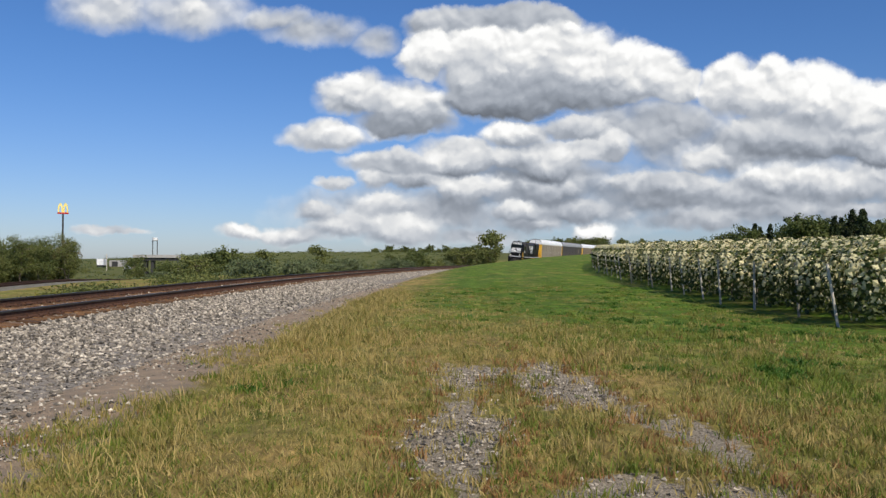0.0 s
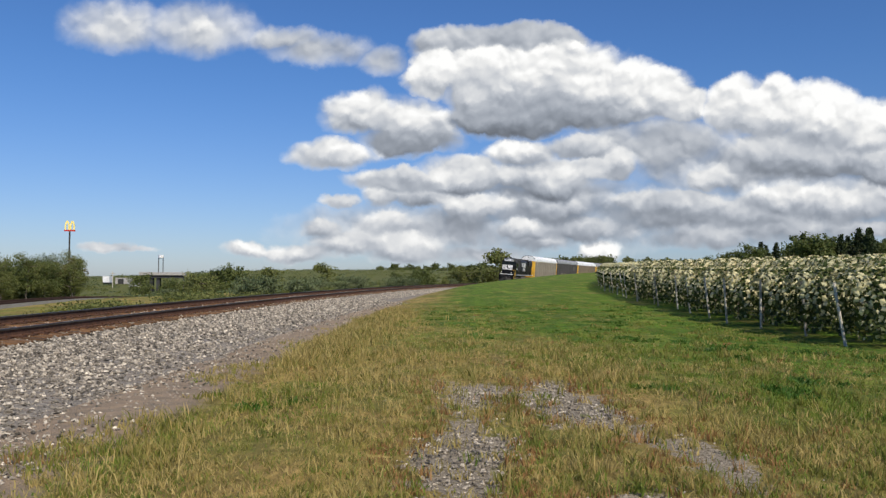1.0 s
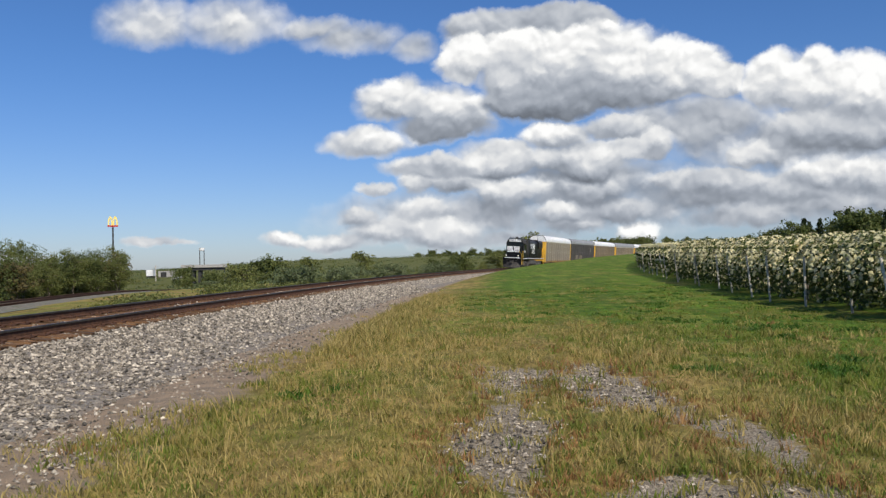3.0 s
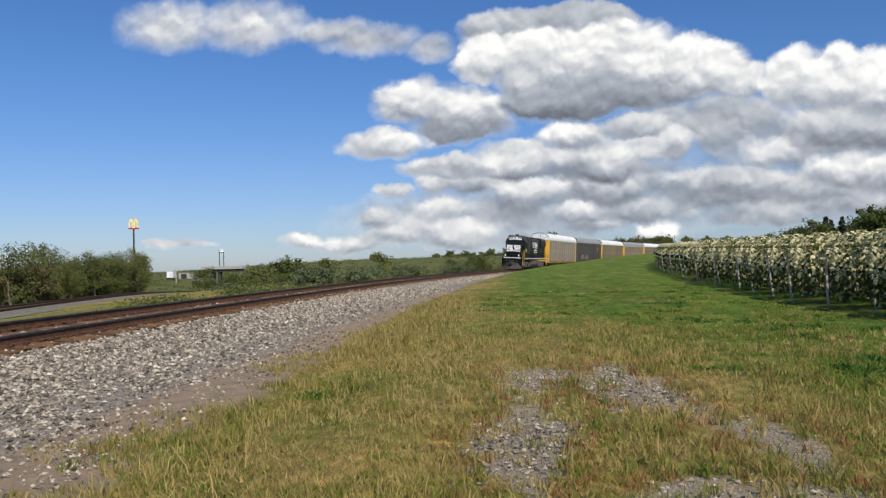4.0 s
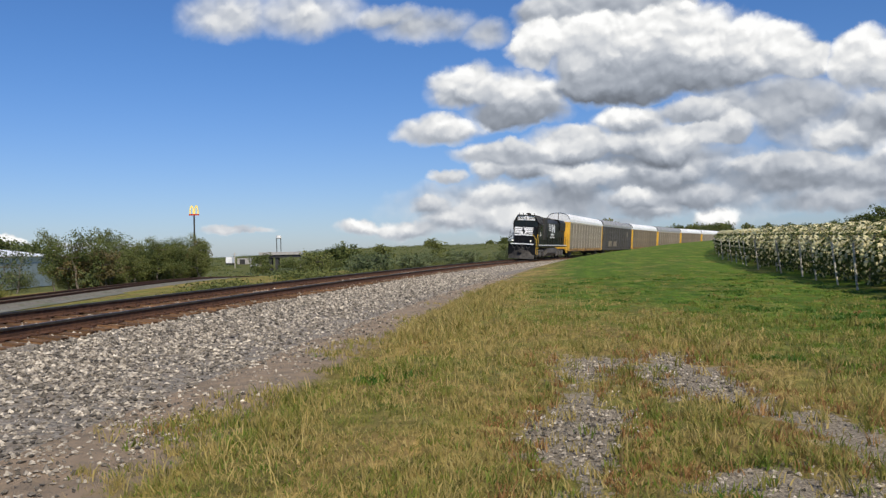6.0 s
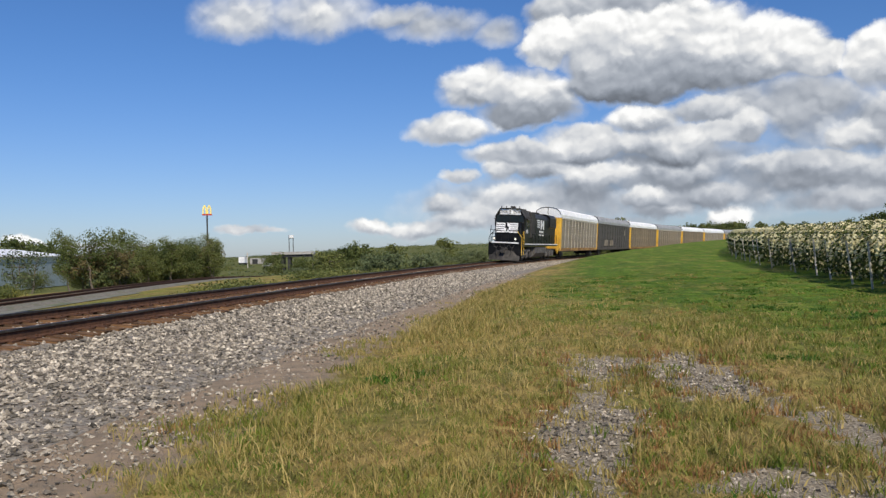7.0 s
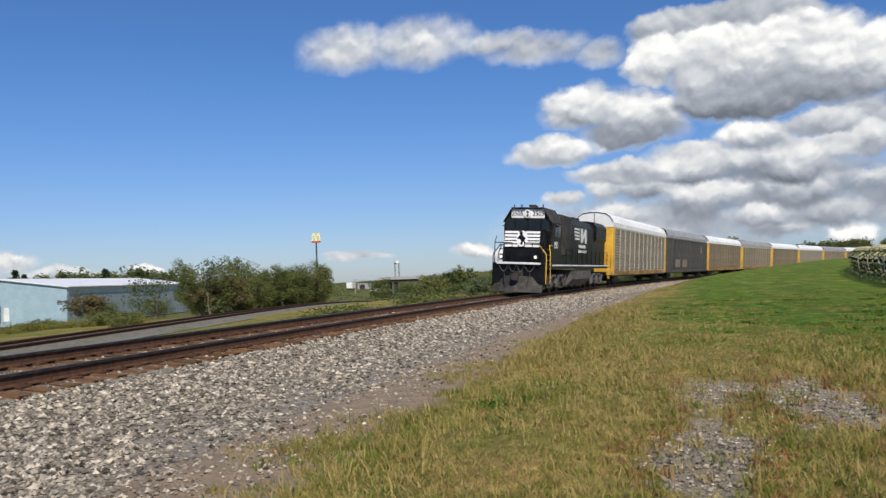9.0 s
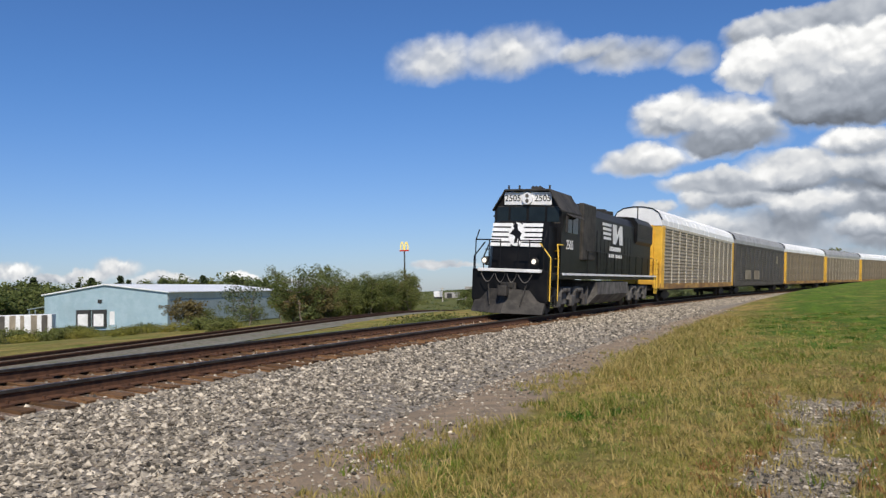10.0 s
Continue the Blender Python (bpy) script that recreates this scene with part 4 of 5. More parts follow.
LAMPLIT = glow("lit_lamp_lens", (1.0, 0.93, 0.8), 0.35)
LOCO = build_locomotive()
for o in LOCO.children:
    if o.name.split(".")[0] in ("nose", "cab", "long_hood", "horn", "antenna", "front_rail", "ditch_light"):
        # the body stands a little taller above the deck
        ahead = 0.3 if o.name.split(".")[0] in ("nose", "cab", "horn", "antenna") else 0.0
        o.matrix_basis = Matrix.Translation((0, ahead, -1.62 * 0.07)) @ Matrix.Diagonal((1, 1, 1.07, 1))
CARS = []
KINDS = [
    build_autorack(PANEL, ROOFWHITE, YELLOW, "yellow-ended autorack car with galvanised side panels and white roof"),
    build_autorack(PANELDARK, ROOFGREY, PANELDARK, "dark brown-grey weathered autorack car with dull roof", PANELDARK, PANELDARK),
    build_autorack(PANELTAN, ROOFWHITE, YELLOW, "yellow-ended autorack car with rust-stained panels and white roof", PANELTAN),
    build_autorack(PANELTAN, ROOFGREY, YELLOW, "yellow-ended autorack car with faded tan panels and grey roof"),
]
ORDER = [0, 1, 2, 3, 2, 0, 3, 2, 0, 3, 2]
USED = set()
for kind in ORDER:
    if kind in USED:
        CARS.append(copy_thing(KINDS[kind], Matrix()))
    else:
        CARS.append(KINDS[kind])
    USED.add(kind)


# ---- plants


def leaf_cloud(rng, points, normals, size, spread=0.6):
    """Folded leaf quads at the points."""
    n = len(points)
    d = rng.normal(size=(n, 3)) * spread + normals
    d /= np.linalg.norm(d, axis=1)[:, None] + 1e-9
    r = rng.normal(size=(n, 3))
    a = np.cross(d, r)
    a /= np.linalg.norm(a, axis=1)[:, None] + 1e-9
    b = np.cross(d, a)
    s = (size * rng.uniform(0.6, 1.35, n))[:, None]
    v = np.stack([points - a * s * 0.5, points + b * s * 0.42 - d * s * 0.12, points + a * s * 0.5, points - b * s * 0.42 - d * s * 0.12], 1)
    f = np.arange(4 * n).reshape(n, 4)
    return v.reshape(-1, 3), f


def limb_mesh(name, segments, mat):
    bm = bmesh.new()
    for a, b, r1, r2 in segments:
        rod(bm, a, b, r1, 7, r2)
    return finish(name, bm, mat)


def build_tree(seed, height, width, mat, label, leaves=2600, leaf=0.28, trunk_share=0.25, name="tree", stems=1):
    """Trunks, limbs and clumps of leaves set round the limb ends."""
    rng, r = np.random.default_rng(seed), random.Random(seed)
    tree = tagged(new(name), label, "tree" if name == "tree" else "shrub")
    segments, tips = [], []
    for st in range(stems):
        base = Vector((r.uniform(-0.25, 0.25) * width * (stems > 1), r.uniform(-0.25, 0.25) * width * (stems > 1), -0.15))
        at = base.copy()
        rad = height * 0.022 / stems ** 0.4
        for i in range(4):
            nxt = at + Vector((r.uniform(-0.06, 0.06) * height, r.uniform(-0.06, 0.06) * height, height * 0.19))
            segments.append((at, nxt, rad * (1 - 0.2 * i), rad * (0.8 - 0.2 * i)))
            if i:
                for j in range(4):
                    ang = r.uniform(0, 6.28)
                    reach = width * 0.5 * r.uniform(0.45, 1.0)
                    tip = nxt + Vector((math.cos(ang) * reach, math.sin(ang) * reach, r.uniform(-0.02, 0.22) * height))
                    tip.z = min(tip.z, height * 0.95)
                    segments.append((nxt, tip, rad * 0.4, rad * 0.1))
                    tips += [tip, (nxt + tip) / 2]
            at = nxt
        tips += [at, at + Vector((0, 0, height * 0.12))]
    low = height * trunk_share * 0.5
    for i in range(int(10 * stems ** 0.5)):
        ang = r.uniform(0, 6.28)
        tips.append(Vector((math.cos(ang), math.sin(ang), 0)) * width * r.uniform(0.15, 0.48) + Vector((0, 0, r.uniform(low, height * 0.7))))
    part("trunk", bmesh.new(), BARK, tree).data = limb_mesh("trunk", segments, BARK)
    each = leaves // len(tips)
    pts, nrm = [], []
    for tip in tips:
        c = np.array(tip)
        size = width * r.uniform(0.1, 0.2)
        p = rng.normal(size=(each, 3))
        p /= np.linalg.norm(p, axis=1)[:, None]
        q = p * rng.uniform(0.45, 1.0, (each, 1)) ** 0.5 * size * np.array([1, 1, 0.75]) * rng.uniform(0.7, 1.25, (each, 1))
        pts.append(c + q)
        nrm.append(p + np.array([0, 0, 0.4]))
    pts, nrm = np.concatenate(pts), np.concatenate(nrm)
    pts[:, 2] = np.maximum(pts[:, 2], 0.05)
    v, f = leaf_cloud(rng, pts, nrm, leaf)
    crown = new("crown", raw("crown", v, f, mat))
    crown.parent = tree
    return tree


def build_conifer(seed, height, width, label):
    rng, r = np.random.default_rng(seed), random.Random(seed)
    tree = tagged(new("tree"), label, "tree")
    segments = [(Vector((0, 0, -0.1)), Vector((0, 0, height * 0.97)), height * 0.02, 0.02)]
    pts, nrm = [], []
    levels = 16
    for i in range(levels):
        z = height * (0.1 + 0.88 * i / levels)
        reach = width * 0.5 * (1 - i / levels) ** 0.8 + 0.15
        for j in range(7):
            ang = r.uniform(0, 6.28)
            ln = reach * r.uniform(0.6, 1.1)
            tip = Vector((math.cos(ang) * ln, math.sin(ang) * ln, z - ln * 0.25))
            segments.append((Vector((0, 0, z)), tip, 0.04, 0.01))
            t = rng.uniform(0.2, 1.0, (22, 1))
            pts.append(np.array([0, 0, z]) * (1 - t) + np.array(tip) * t + rng.normal(size=(22, 3)) * 0.16)
            nrm.append(rng.normal(size=(22, 3)) + np.array([0, 0, 0.8]))
    part("trunk", bmesh.new(), BARK, tree).data = limb_mesh("trunk", segments, BARK)
    v, f = leaf_cloud(rng, np.concatenate(pts), np.concatenate(nrm), 0.42)
    crown = new("crown", raw("crown", v, f, CONIFER))
    crown.parent = tree
    return tree


def stand(ob, x, y, size=1.0, turn=0.0, sink=0.0, tall=1.0):
    return copy_thing(ob, Matrix.LocRotScale((x, y, float(ground_height(x, y)) - sink), Euler((0, 0, turn)), (size, size, size * tall)))


def polar(bearing, distance):
    return distance * math.sin(radians(bearing)), distance * math.cos(radians(bearing))


OAK = build_tree(1, 6.0, 6.5, TREELEAF, "dark green leafy deciduous tree by the railway", 5600, 0.155)
ASH = build_tree(2, 6.5, 5.0, BUSHLEAF, "mid green upright leafy tree by the railway", 5000, 0.15)
SCRUB = build_tree(3, 4.5, 5.5, BUSHLEAF, "dense green many-stemmed scrub beside the tracks", 5400, 0.145, 0.05, "bush", 3)
PALE = build_tree(4, 3.0, 4.0, PALELEAF, "pale grey-green leafy bush in rough grass", 3000, 0.22, 0.03, "bush", 3)
BROWN = build_tree(5, 5.0, 4.5, BROWNLEAF, "brown-leaved autumn bush beside the tracks", 2800, 0.26, 0.08, "bush", 3)
LOW = build_tree(6, 1.3, 2.6, BUSHLEAF, "low green weedy bush in rough grass", 2200, 0.13, 0.02, "bush", 4)
WEED = build_tree(16, 1.0, 2.4, YELLOWLEAF, "yellow-green flowering weeds in rough grass", 1800, 0.1, 0.02, "bush", 5)
BARE = build_tree(7, 5.0, 4.0, PALELEAF, "pale-stemmed small tree with thin foliage", 900, 0.22, 0.4, "tree", 3)
FAROAK = build_tree(21, 6.0, 6.5, TREELEAF, "dark green leafy tree in the distance", 1900, 0.38)
FARASH = build_tree(22, 6.5, 5.0, BUSHLEAF, "mid green leafy tree in the distance", 1700, 0.36)
FARSCRUB = build_tree(23, 4.5, 5.5, BUSHLEAF, "dense green scrub in the distance", 1700, 0.32, 0.05, "bush", 3)
FARPALE = build_tree(24, 3.0, 4.0, PALELEAF, "pale grey-green bush in the distance", 900, 0.34, 0.03, "bush", 3)
SPRUCE = build_conifer(8, 9.0, 4.0, "dark narrow spruce tree in the distance")
PINE = build_conifer(9, 10.0, 5.5, "dark broad conifer tree in the distance")
ORIGINALS = [FAROAK, FARASH, FARSCRUB, FARPALE, OAK, ASH, SCRUB, PALE, BROWN, LOW, WEED, BARE, SPRUCE, PINE]


def build_plants():
    r = random.Random(11)
    # belt of scrub and trees beyond the side track
    for i in range(46):
        b = -32.8 + 8.0 * i / 45 + r.uniform(-0.3, 0.3)
        f = (b + 33.0) / 8.6
        dist = 74 + 22 * f + r.uniform(-4, 14)
        kind = r.choice([SCRUB, SCRUB, ASH, OAK, BROWN, PALE, SCRUB])
        x, y = polar(b, dist)
        stand(kind, x, y, r.uniform(0.5, 0.85), r.uniform(0, 6.28), 0.2)
    for b, dist, kind, size, tall in ((-33.5, 92, ASH, 0.68, 1.5), (-32.2, 95, OAK, 0.62, 1.2), (-30.4, 98, ASH, 0.9, 1.2), (-29.7, 98, OAK, 0.85, 1.25),
                                      (-28.4, 97, SCRUB, 1.0, 1.1), (-26.9, 96, OAK, 0.8, 1.1), (-25.9, 97, BROWN, 0.9, 1.1), (-24.5, 97, ASH, 0.7, 1.25)):
        x, y = polar(b, dist)
        stand(kind, x, y, size, r.uniform(0, 6.28), 0.2, tall)
    # two small trees before the warehouse
    for b, dist, kind, size in ((-39.7, 66, BROWN, 0.55), (-38.9, 68, SCRUB, 0.45), (-36.2, 72, BARE, 0.85), (-35.4, 76, SCRUB, 0.5)):
        x, y = polar(b, dist)
        stand(kind, x, y, size, r.uniform(0, 6.28), 0.1)
    # weeds along the slope before the warehouse
    for i in range(40):
        b = r.uniform(-50, -36)
        x, y = polar(b, r.uniform(48, 62))
        stand(r.choice([WEED, WEED, LOW]), x, y, r.uniform(0.4, 0.8), r.uniform(0, 6.28), 0.1)
    # low bushes between the tracks
    for i in range(60):
        y = 31 + 80 * r.uniform(0, 1) ** 1.5
        x = float(line(y)) - r.uniform(5.0, 5.8 + 0.12 * (y - 26))
        stand(r.choice([LOW, WEED, LOW, LOW, PALE] if y > 55 else [LOW, WEED, LOW]), x, y, r.uniform(0.5, 0.85), r.uniform(0, 6.28), 0.05)
    # scrub field left of the line ahead
    for i in range(70):
        b = r.uniform(-21, 2.5)
        dist = r.uniform(130, 260)
        x, y = polar(b, dist)
        if x - float(line(y)) > -9:
            continue
        stand(r.choice([FARSCRUB, FARPALE, FARSCRUB, FARPALE, FAROAK]), x, y, r.uniform(0.35, 0.72), r.uniform(0, 6.28), 0.2)
    rng = np.random.default_rng(77)
    pts = []
    while len(pts) < 1000:
        x, y = polar(r.uniform(-24, 3.5), 115 + 480 * r.uniform(0, 1) ** 1.2)
        if x - float(line(y)) > -7:
            continue
        h = r.uniform(0.4, 1.2) * (1 + y / 600)
        w = h * r.uniform(0.9, 2.2)
        q = rng.normal(size=(34, 3)) * np.array([w, w, h * 0.45]) * 0.5
        q[:, 2] = np.abs(q[:, 2]) * 1.1
        pts.append(q + np.array([x, y, float(ground_height(x, y))]))
    pts = np.concatenate(pts)
    nrm = rng.normal(size=pts.shape) + np.array([0, -0.3, 0.9])
    v, f = leaf_cloud(rng, pts, nrm, 0.45)
    tagged(new("field_scrub", raw("field_scrub", v, f, (BUSHLEAF, PALELEAF), (np.arange(len(f)) // 34 % 3 == 0).astype(int).tolist())),
           "low olive scrub covering the far field", "scrub", kind="stuff")
    for b, dist, kind, size in ((-16.0, 170, FAROAK, 1.0), (-15.2, 175, FAROAK, 1.1), (-14.6, 180, FARSCRUB, 1.2), (-13.0, 260, FAROAK, 0.9), (-12.4, 260, FARASH, 1.3),
                                (-8.8, 290, FARASH, 1.5), (-16.6, 165, FARSCRUB, 1.1), (-10.5, 250, FARSCRUB, 1.0), (-17.2, 180, FARSCRUB, 1.0), (3.4, 192, FARASH, 1.5), (2.9, 188, FARSCRUB, 1.1),
                                (-20.6, 230, FAROAK, 1.1), (1.6, 196, FARSCRUB, 1.0), (0.8, 200, FARSCRUB, 0.9), (2.4, 200, FAROAK, 1.0)):
        x, y = polar(b, dist)
        stand(kind, x, y, size, r.uniform(0, 6.28), 0.3)
    # far woods behind the field, the train and the vineyard
    for i in range(60):
        b = -5 + 9 * i / 60 + r.uniform(-0.4, 0.4)
        x, y = polar(b, r.uniform(560, 700))
        stand(r.choice([FAROAK, FARSCRUB, FARSCRUB]), x, y, r.uniform(0.7, 1.25), r.uniform(0, 6.28), 1.5)
    for i in range(40):
        b = 6.0 + 5.5 * i / 40 + r.uniform(-0.1, 0.1)
        x, y = polar(b, r.uniform(330, 380))
        stand(r.choice([FAROAK, FARASH, FAROAK]), x, y, r.uniform(0.9, 1.35), r.uniform(0, 6.28), 0.5)
    for i in range(80):
        b = 12.5 + 22 * i / 80 + r.uniform(-0.2, 0.2)
        f = smooth(b, 17, 24)
        x, y = polar(b, r.uniform(220, 260))
        kind = r.choice([PINE, FAROAK, PINE, FAROAK] if f > 0.4 else [FAROAK, FAROAK, FARASH, FAROAK])
        stand(kind, x, y, r.uniform(0.5, 0.85) * (0.75 + 0.75 * f) * (0.95 if kind in (PINE, SPRUCE) else 1.3), r.uniform(0, 6.28), 0.5)
    # trees behind the warehouse
    for b, size in ((-45.6, 1.45), (-43.9, 1.5), (-43.4, 1.35), (-41.2, 1.3), (-38.7, 1.45), (-46.4, 1.3), (-49.0, 1.5)):
        x, y = polar(b, 262)
        stand(SPRUCE, x, y, size, b, 0.3)
    for i in range(40):
        b = -56 + 22 * i / 40 + r.uniform(-0.4, 0.4)
        x, y = polar(b, r.uniform(255, 300))
        stand(r.choice([FAROAK, FARASH, FAROAK]), x, y, r.uniform(1.45, 2.15), r.uniform(0, 6.28), 0.5)
    for i in range(26):
        b = -57 + 9.5 * i / 26 + r.uniform(-0.3, 0.3)
        x, y = polar(b, r.uniform(185, 235))
        stand(r.choice([FAROAK, FARASH, FARSCRUB]), x, y, r.uniform(1.3, 1.9), r.uniform(0, 6.28), 0.5)


build_plants()


def build_vineyard():
    """Rows of vines run off to the right; their ends line the grass strip."""
    rng, r = np.random.default_rng(5), random.Random(5)
    post = finish("post", rod(bmesh.new(), (0, 0, -0.1), (0, 0, 1.5), 0.036, 8), POST)

    def build_row(n_near, n_far, leaf):
        row = tagged(new("vine_row"), "trellised row of grapevines with pale wind-turned leaves", "grapevines", "rows of the vineyard")
        along = np.concatenate([rng.uniform(-0.45, 22, n_near), 22 + 73 * rng.uniform(0, 1, n_far) ** 1.2])
        n = len(along)
        ang = rng.uniform(-2.3, 2.3, n)
        wob = 0.14 * np.sin(along * 1.7) + 0.14 * np.sin(along * 4.1 + 1) + 0.12 * np.sin(along * 0.6)
        rad = rng.uniform(0.55, 1.08, n) ** 0.5
        across = np.sin(ang) * (0.92 + wob) * rad
        up = 1.4 + np.cos(ang) * (0.48 + wob) * rad - 1.05 * rng.uniform(0, 1, n) ** 1.5 * (np.abs(ang) > 1.0)
        pts = np.stack([along, across, np.maximum(up, 0.12)], 1)
        nrm = np.stack([rng.normal(size=n) * 0.3 - 0.7 * (along < 0.6), np.sin(ang), np.cos(ang) + 0.3], 1)
        v, f = leaf_cloud(rng, pts, nrm, leaf, 0.5)
        # leaves below about 1.12 m take the copy with canopy shade painted in
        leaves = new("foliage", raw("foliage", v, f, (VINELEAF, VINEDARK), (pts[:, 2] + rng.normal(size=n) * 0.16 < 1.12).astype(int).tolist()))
        leaves.parent = row
        for i in range(10):
            x = 0.8 + i * 2.4
            wood = rod(bmesh.new(), (x, 0, 0), (x + r.uniform(-0.15, 0.15), r.uniform(-0.1, 0.1), 1.1), 0.035, 6, 0.025)
            rod(wood, (x - 0.9, 0, 1.0), (x + 0.9, 0, 1.15), 0.015, 5)
            part("vine_trunk", wood, BARK, row)
        for z in (1.0, 1.6):
            part("wire", rod(bmesh.new(), (0, 0, z), (95, 0, z), 0.004, 4), GRIME, row)
        for i in range(6):
            o = new("post", post)
            o.parent = row
            o.matrix_basis = pose(i * 7.0 - 0.3 * (i == 0), 0, 0, r.uniform(-4, 4), r.uniform(-3, 3), 0)
        return row

    near_row, far_row = build_row(22000, 11000, 0.135), build_row(5000, 5500, 0.24)
    y = 19.2
    while y < 125:
        x = 9.75 + 0.0016 * max(0, y - 22) ** 2 + r.uniform(-0.1, 0.15)
        z0, z1 = float(ground_height(x, y)), float(ground_height(x + 70, y))
        rise = math.degrees(math.atan2(z1 - z0, 70))
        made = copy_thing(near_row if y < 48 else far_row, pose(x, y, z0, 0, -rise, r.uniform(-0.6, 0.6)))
        for o in made.children:
            if o.name.startswith("post") and o.matrix_basis.translation.x < 1:
                o.matrix_basis = pose(-0.3 + r.uniform(-0.15, 0.2), 0, 0, r.uniform(-5, 5), r.uniform(-8, 2), 0)
        y += 2.65 + r.uniform(-0.1, 0.1)
    for row in (near_row, far_row):
        for o in list(row.children) + [row]:
            bpy.data.objects.remove(o)


build_vineyard()
for first in ORIGINALS:
    for o in list(first.children) + [first]:
        bpy.data.objects.remove(o)

# ---- buildings and signs
STEEL = material("pale_blue_cladding", (0.3, 0.42, 0.48), (0.36, 0.48, 0.54), 0.6, 0.5, bump=0.05, c=(0.28, 0.38, 0.43))
STEELGREY = material("grey_green_cladding", (0.24, 0.3, 0.32), (0.3, 0.36, 0.37), 0.6, 0.5, bump=0.05)
CREAM = material("cream_cladding", (0.5, 0.5, 0.42), (0.56, 0.56, 0.48), 0.6, 0.5, bump=0.05)
CONCRETE = material("weathered_concrete", (0.3, 0.29, 0.27), (0.42, 0.4, 0.38), 2.0, 0.9, bump=0.3)
ASPHALT = material("grey_gravel_road", (0.15, 0.145, 0.11), (0.22, 0.21, 0.165), 2.0, 0.95, bump=0.3, c=(0.12, 0.14, 0.06), c_amount=0.7)
SIGNYELLOW = material("sign_yellow", (0.88, 0.68, 0.16), (0.9, 0.74, 0.26), 1.0, 0.4, bump=0.0)
SIGNRED = material("sign_red", (0.45, 0.03, 0.02), (0.5, 0.04, 0.03), 1.0, 0.4, bump=0.0)
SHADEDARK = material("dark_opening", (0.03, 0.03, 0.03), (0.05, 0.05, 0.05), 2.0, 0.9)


def build_warehouse():
    """A steel shed; its near corner is the origin, local x along the gable, local y along the side."""
    hall = tagged(new("warehouse"), "pale blue steel warehouse with white low-pitched roof and loading docks", "warehouse")
    W, L, H, R = 25.6, 58.0, 6.9, 8.6
    gable = bmesh.new()
    prism(gable, [(0, 0), (-W, 0), (-W, H), (-W / 2, R), (0, H)], 1, 0.0, 0.25)
    wall = part("gable_wall", gable, STEEL, hall)
    ribs = bmesh.new()
    for i in range(1, 52):
        x = -i * 0.5
        top = H + (R - H) * (1 - abs(x + W / 2) / (W / 2))
        box(ribs, x - 0.02, x + 0.02, -0.025, 0.0, 0.0, top)
    part("cladding_ribs", ribs, STEEL, wall)
    # darker than the gable: the side's weaker sunlight is put into its colour
    part("side_wall", new_box(-0.25, 0.0, 0.25, L, 0, H - 1.3), STEELGREY, hall)
    part("side_band", new_box(-0.25, 0.02, 0.25, L, H - 1.3, H), CREAM, hall, "cream band below the eaves")
    part("far_wall", new_box(-W, -W + 0.25, 0.25, L, 0, H), STEELGREY, hall)
    back = bmesh.new()
    prism(back, [(0, 0), (-W, 0), (-W, H), (-W / 2, R), (0, H)], 1, L - 0.25, L)
    part("back_wall", back, STEELGREY, hall)
    roof = bmesh.new()
    prism(roof, [(0.5, H - 0.06), (-W / 2, R), (-W - 0.5, H - 0.06), (-W - 0.5, H + 0.12), (-W / 2, R + 0.18), (0.5, H + 0.12)], 1, -0.3, L + 0.3)
    part("roof", roof, ROOFWHITE, hall)
    trim = bmesh.new()
    prism(trim, [(0.52, H - 0.2), (-W / 2, R - 0.12), (-W - 0.52, H - 0.2), (-W - 0.52, H - 0.07), (-W / 2, R - 0.01), (0.52, H - 0.07)], 1, -0.32, -0.02)
    part("gable_trim", trim, STEELGREY, hall)
    for x in (-18.6, -15.3):
        seal = bmesh.new()
        box(seal, x, x + 2.9, -0.45, -0.02, 0.6, 3.9)
        dock = part("dock_seal", seal, SHADEDARK, hall, "black loading dock seal")
        part("dock_door", new_box(x + 0.42, x + 2.48, -0.5, -0.44, 0.75, 3.1), WHITE, dock, "white dock door")
    part("door", new_box(-11.8, -10.8, -0.08, 0.0, 1.0, 3.5), WHITE, hall, "white personnel door")
    vent = bmesh.new()
    box(vent, -14.2, -13.4, -0.2, 0.0, 5.2, 5.8)
    part("wall_vent", vent, SHADEDARK, hall)
    shed = bmesh.new()
    prism(shed, [(-W, 5.0), (-W - 6.0, 4.2), (-W - 6.0, 4.05), (-W, 4.85)], 1, 3, 12)
    for x in (-W - 5.7, -W - 4.4):
        rod(shed, (x, 3.3, 0), (x, 3.3, 4.2), 0.12, 8)
    part("lean_to", shed, STEELGREY, hall)
    x, y = polar(-41.0, 162)
    hall.matrix_basis = pose(x, y, -4.6, 0, 0, math.degrees(math.atan2(0.215, 0.977)))


build_warehouse()


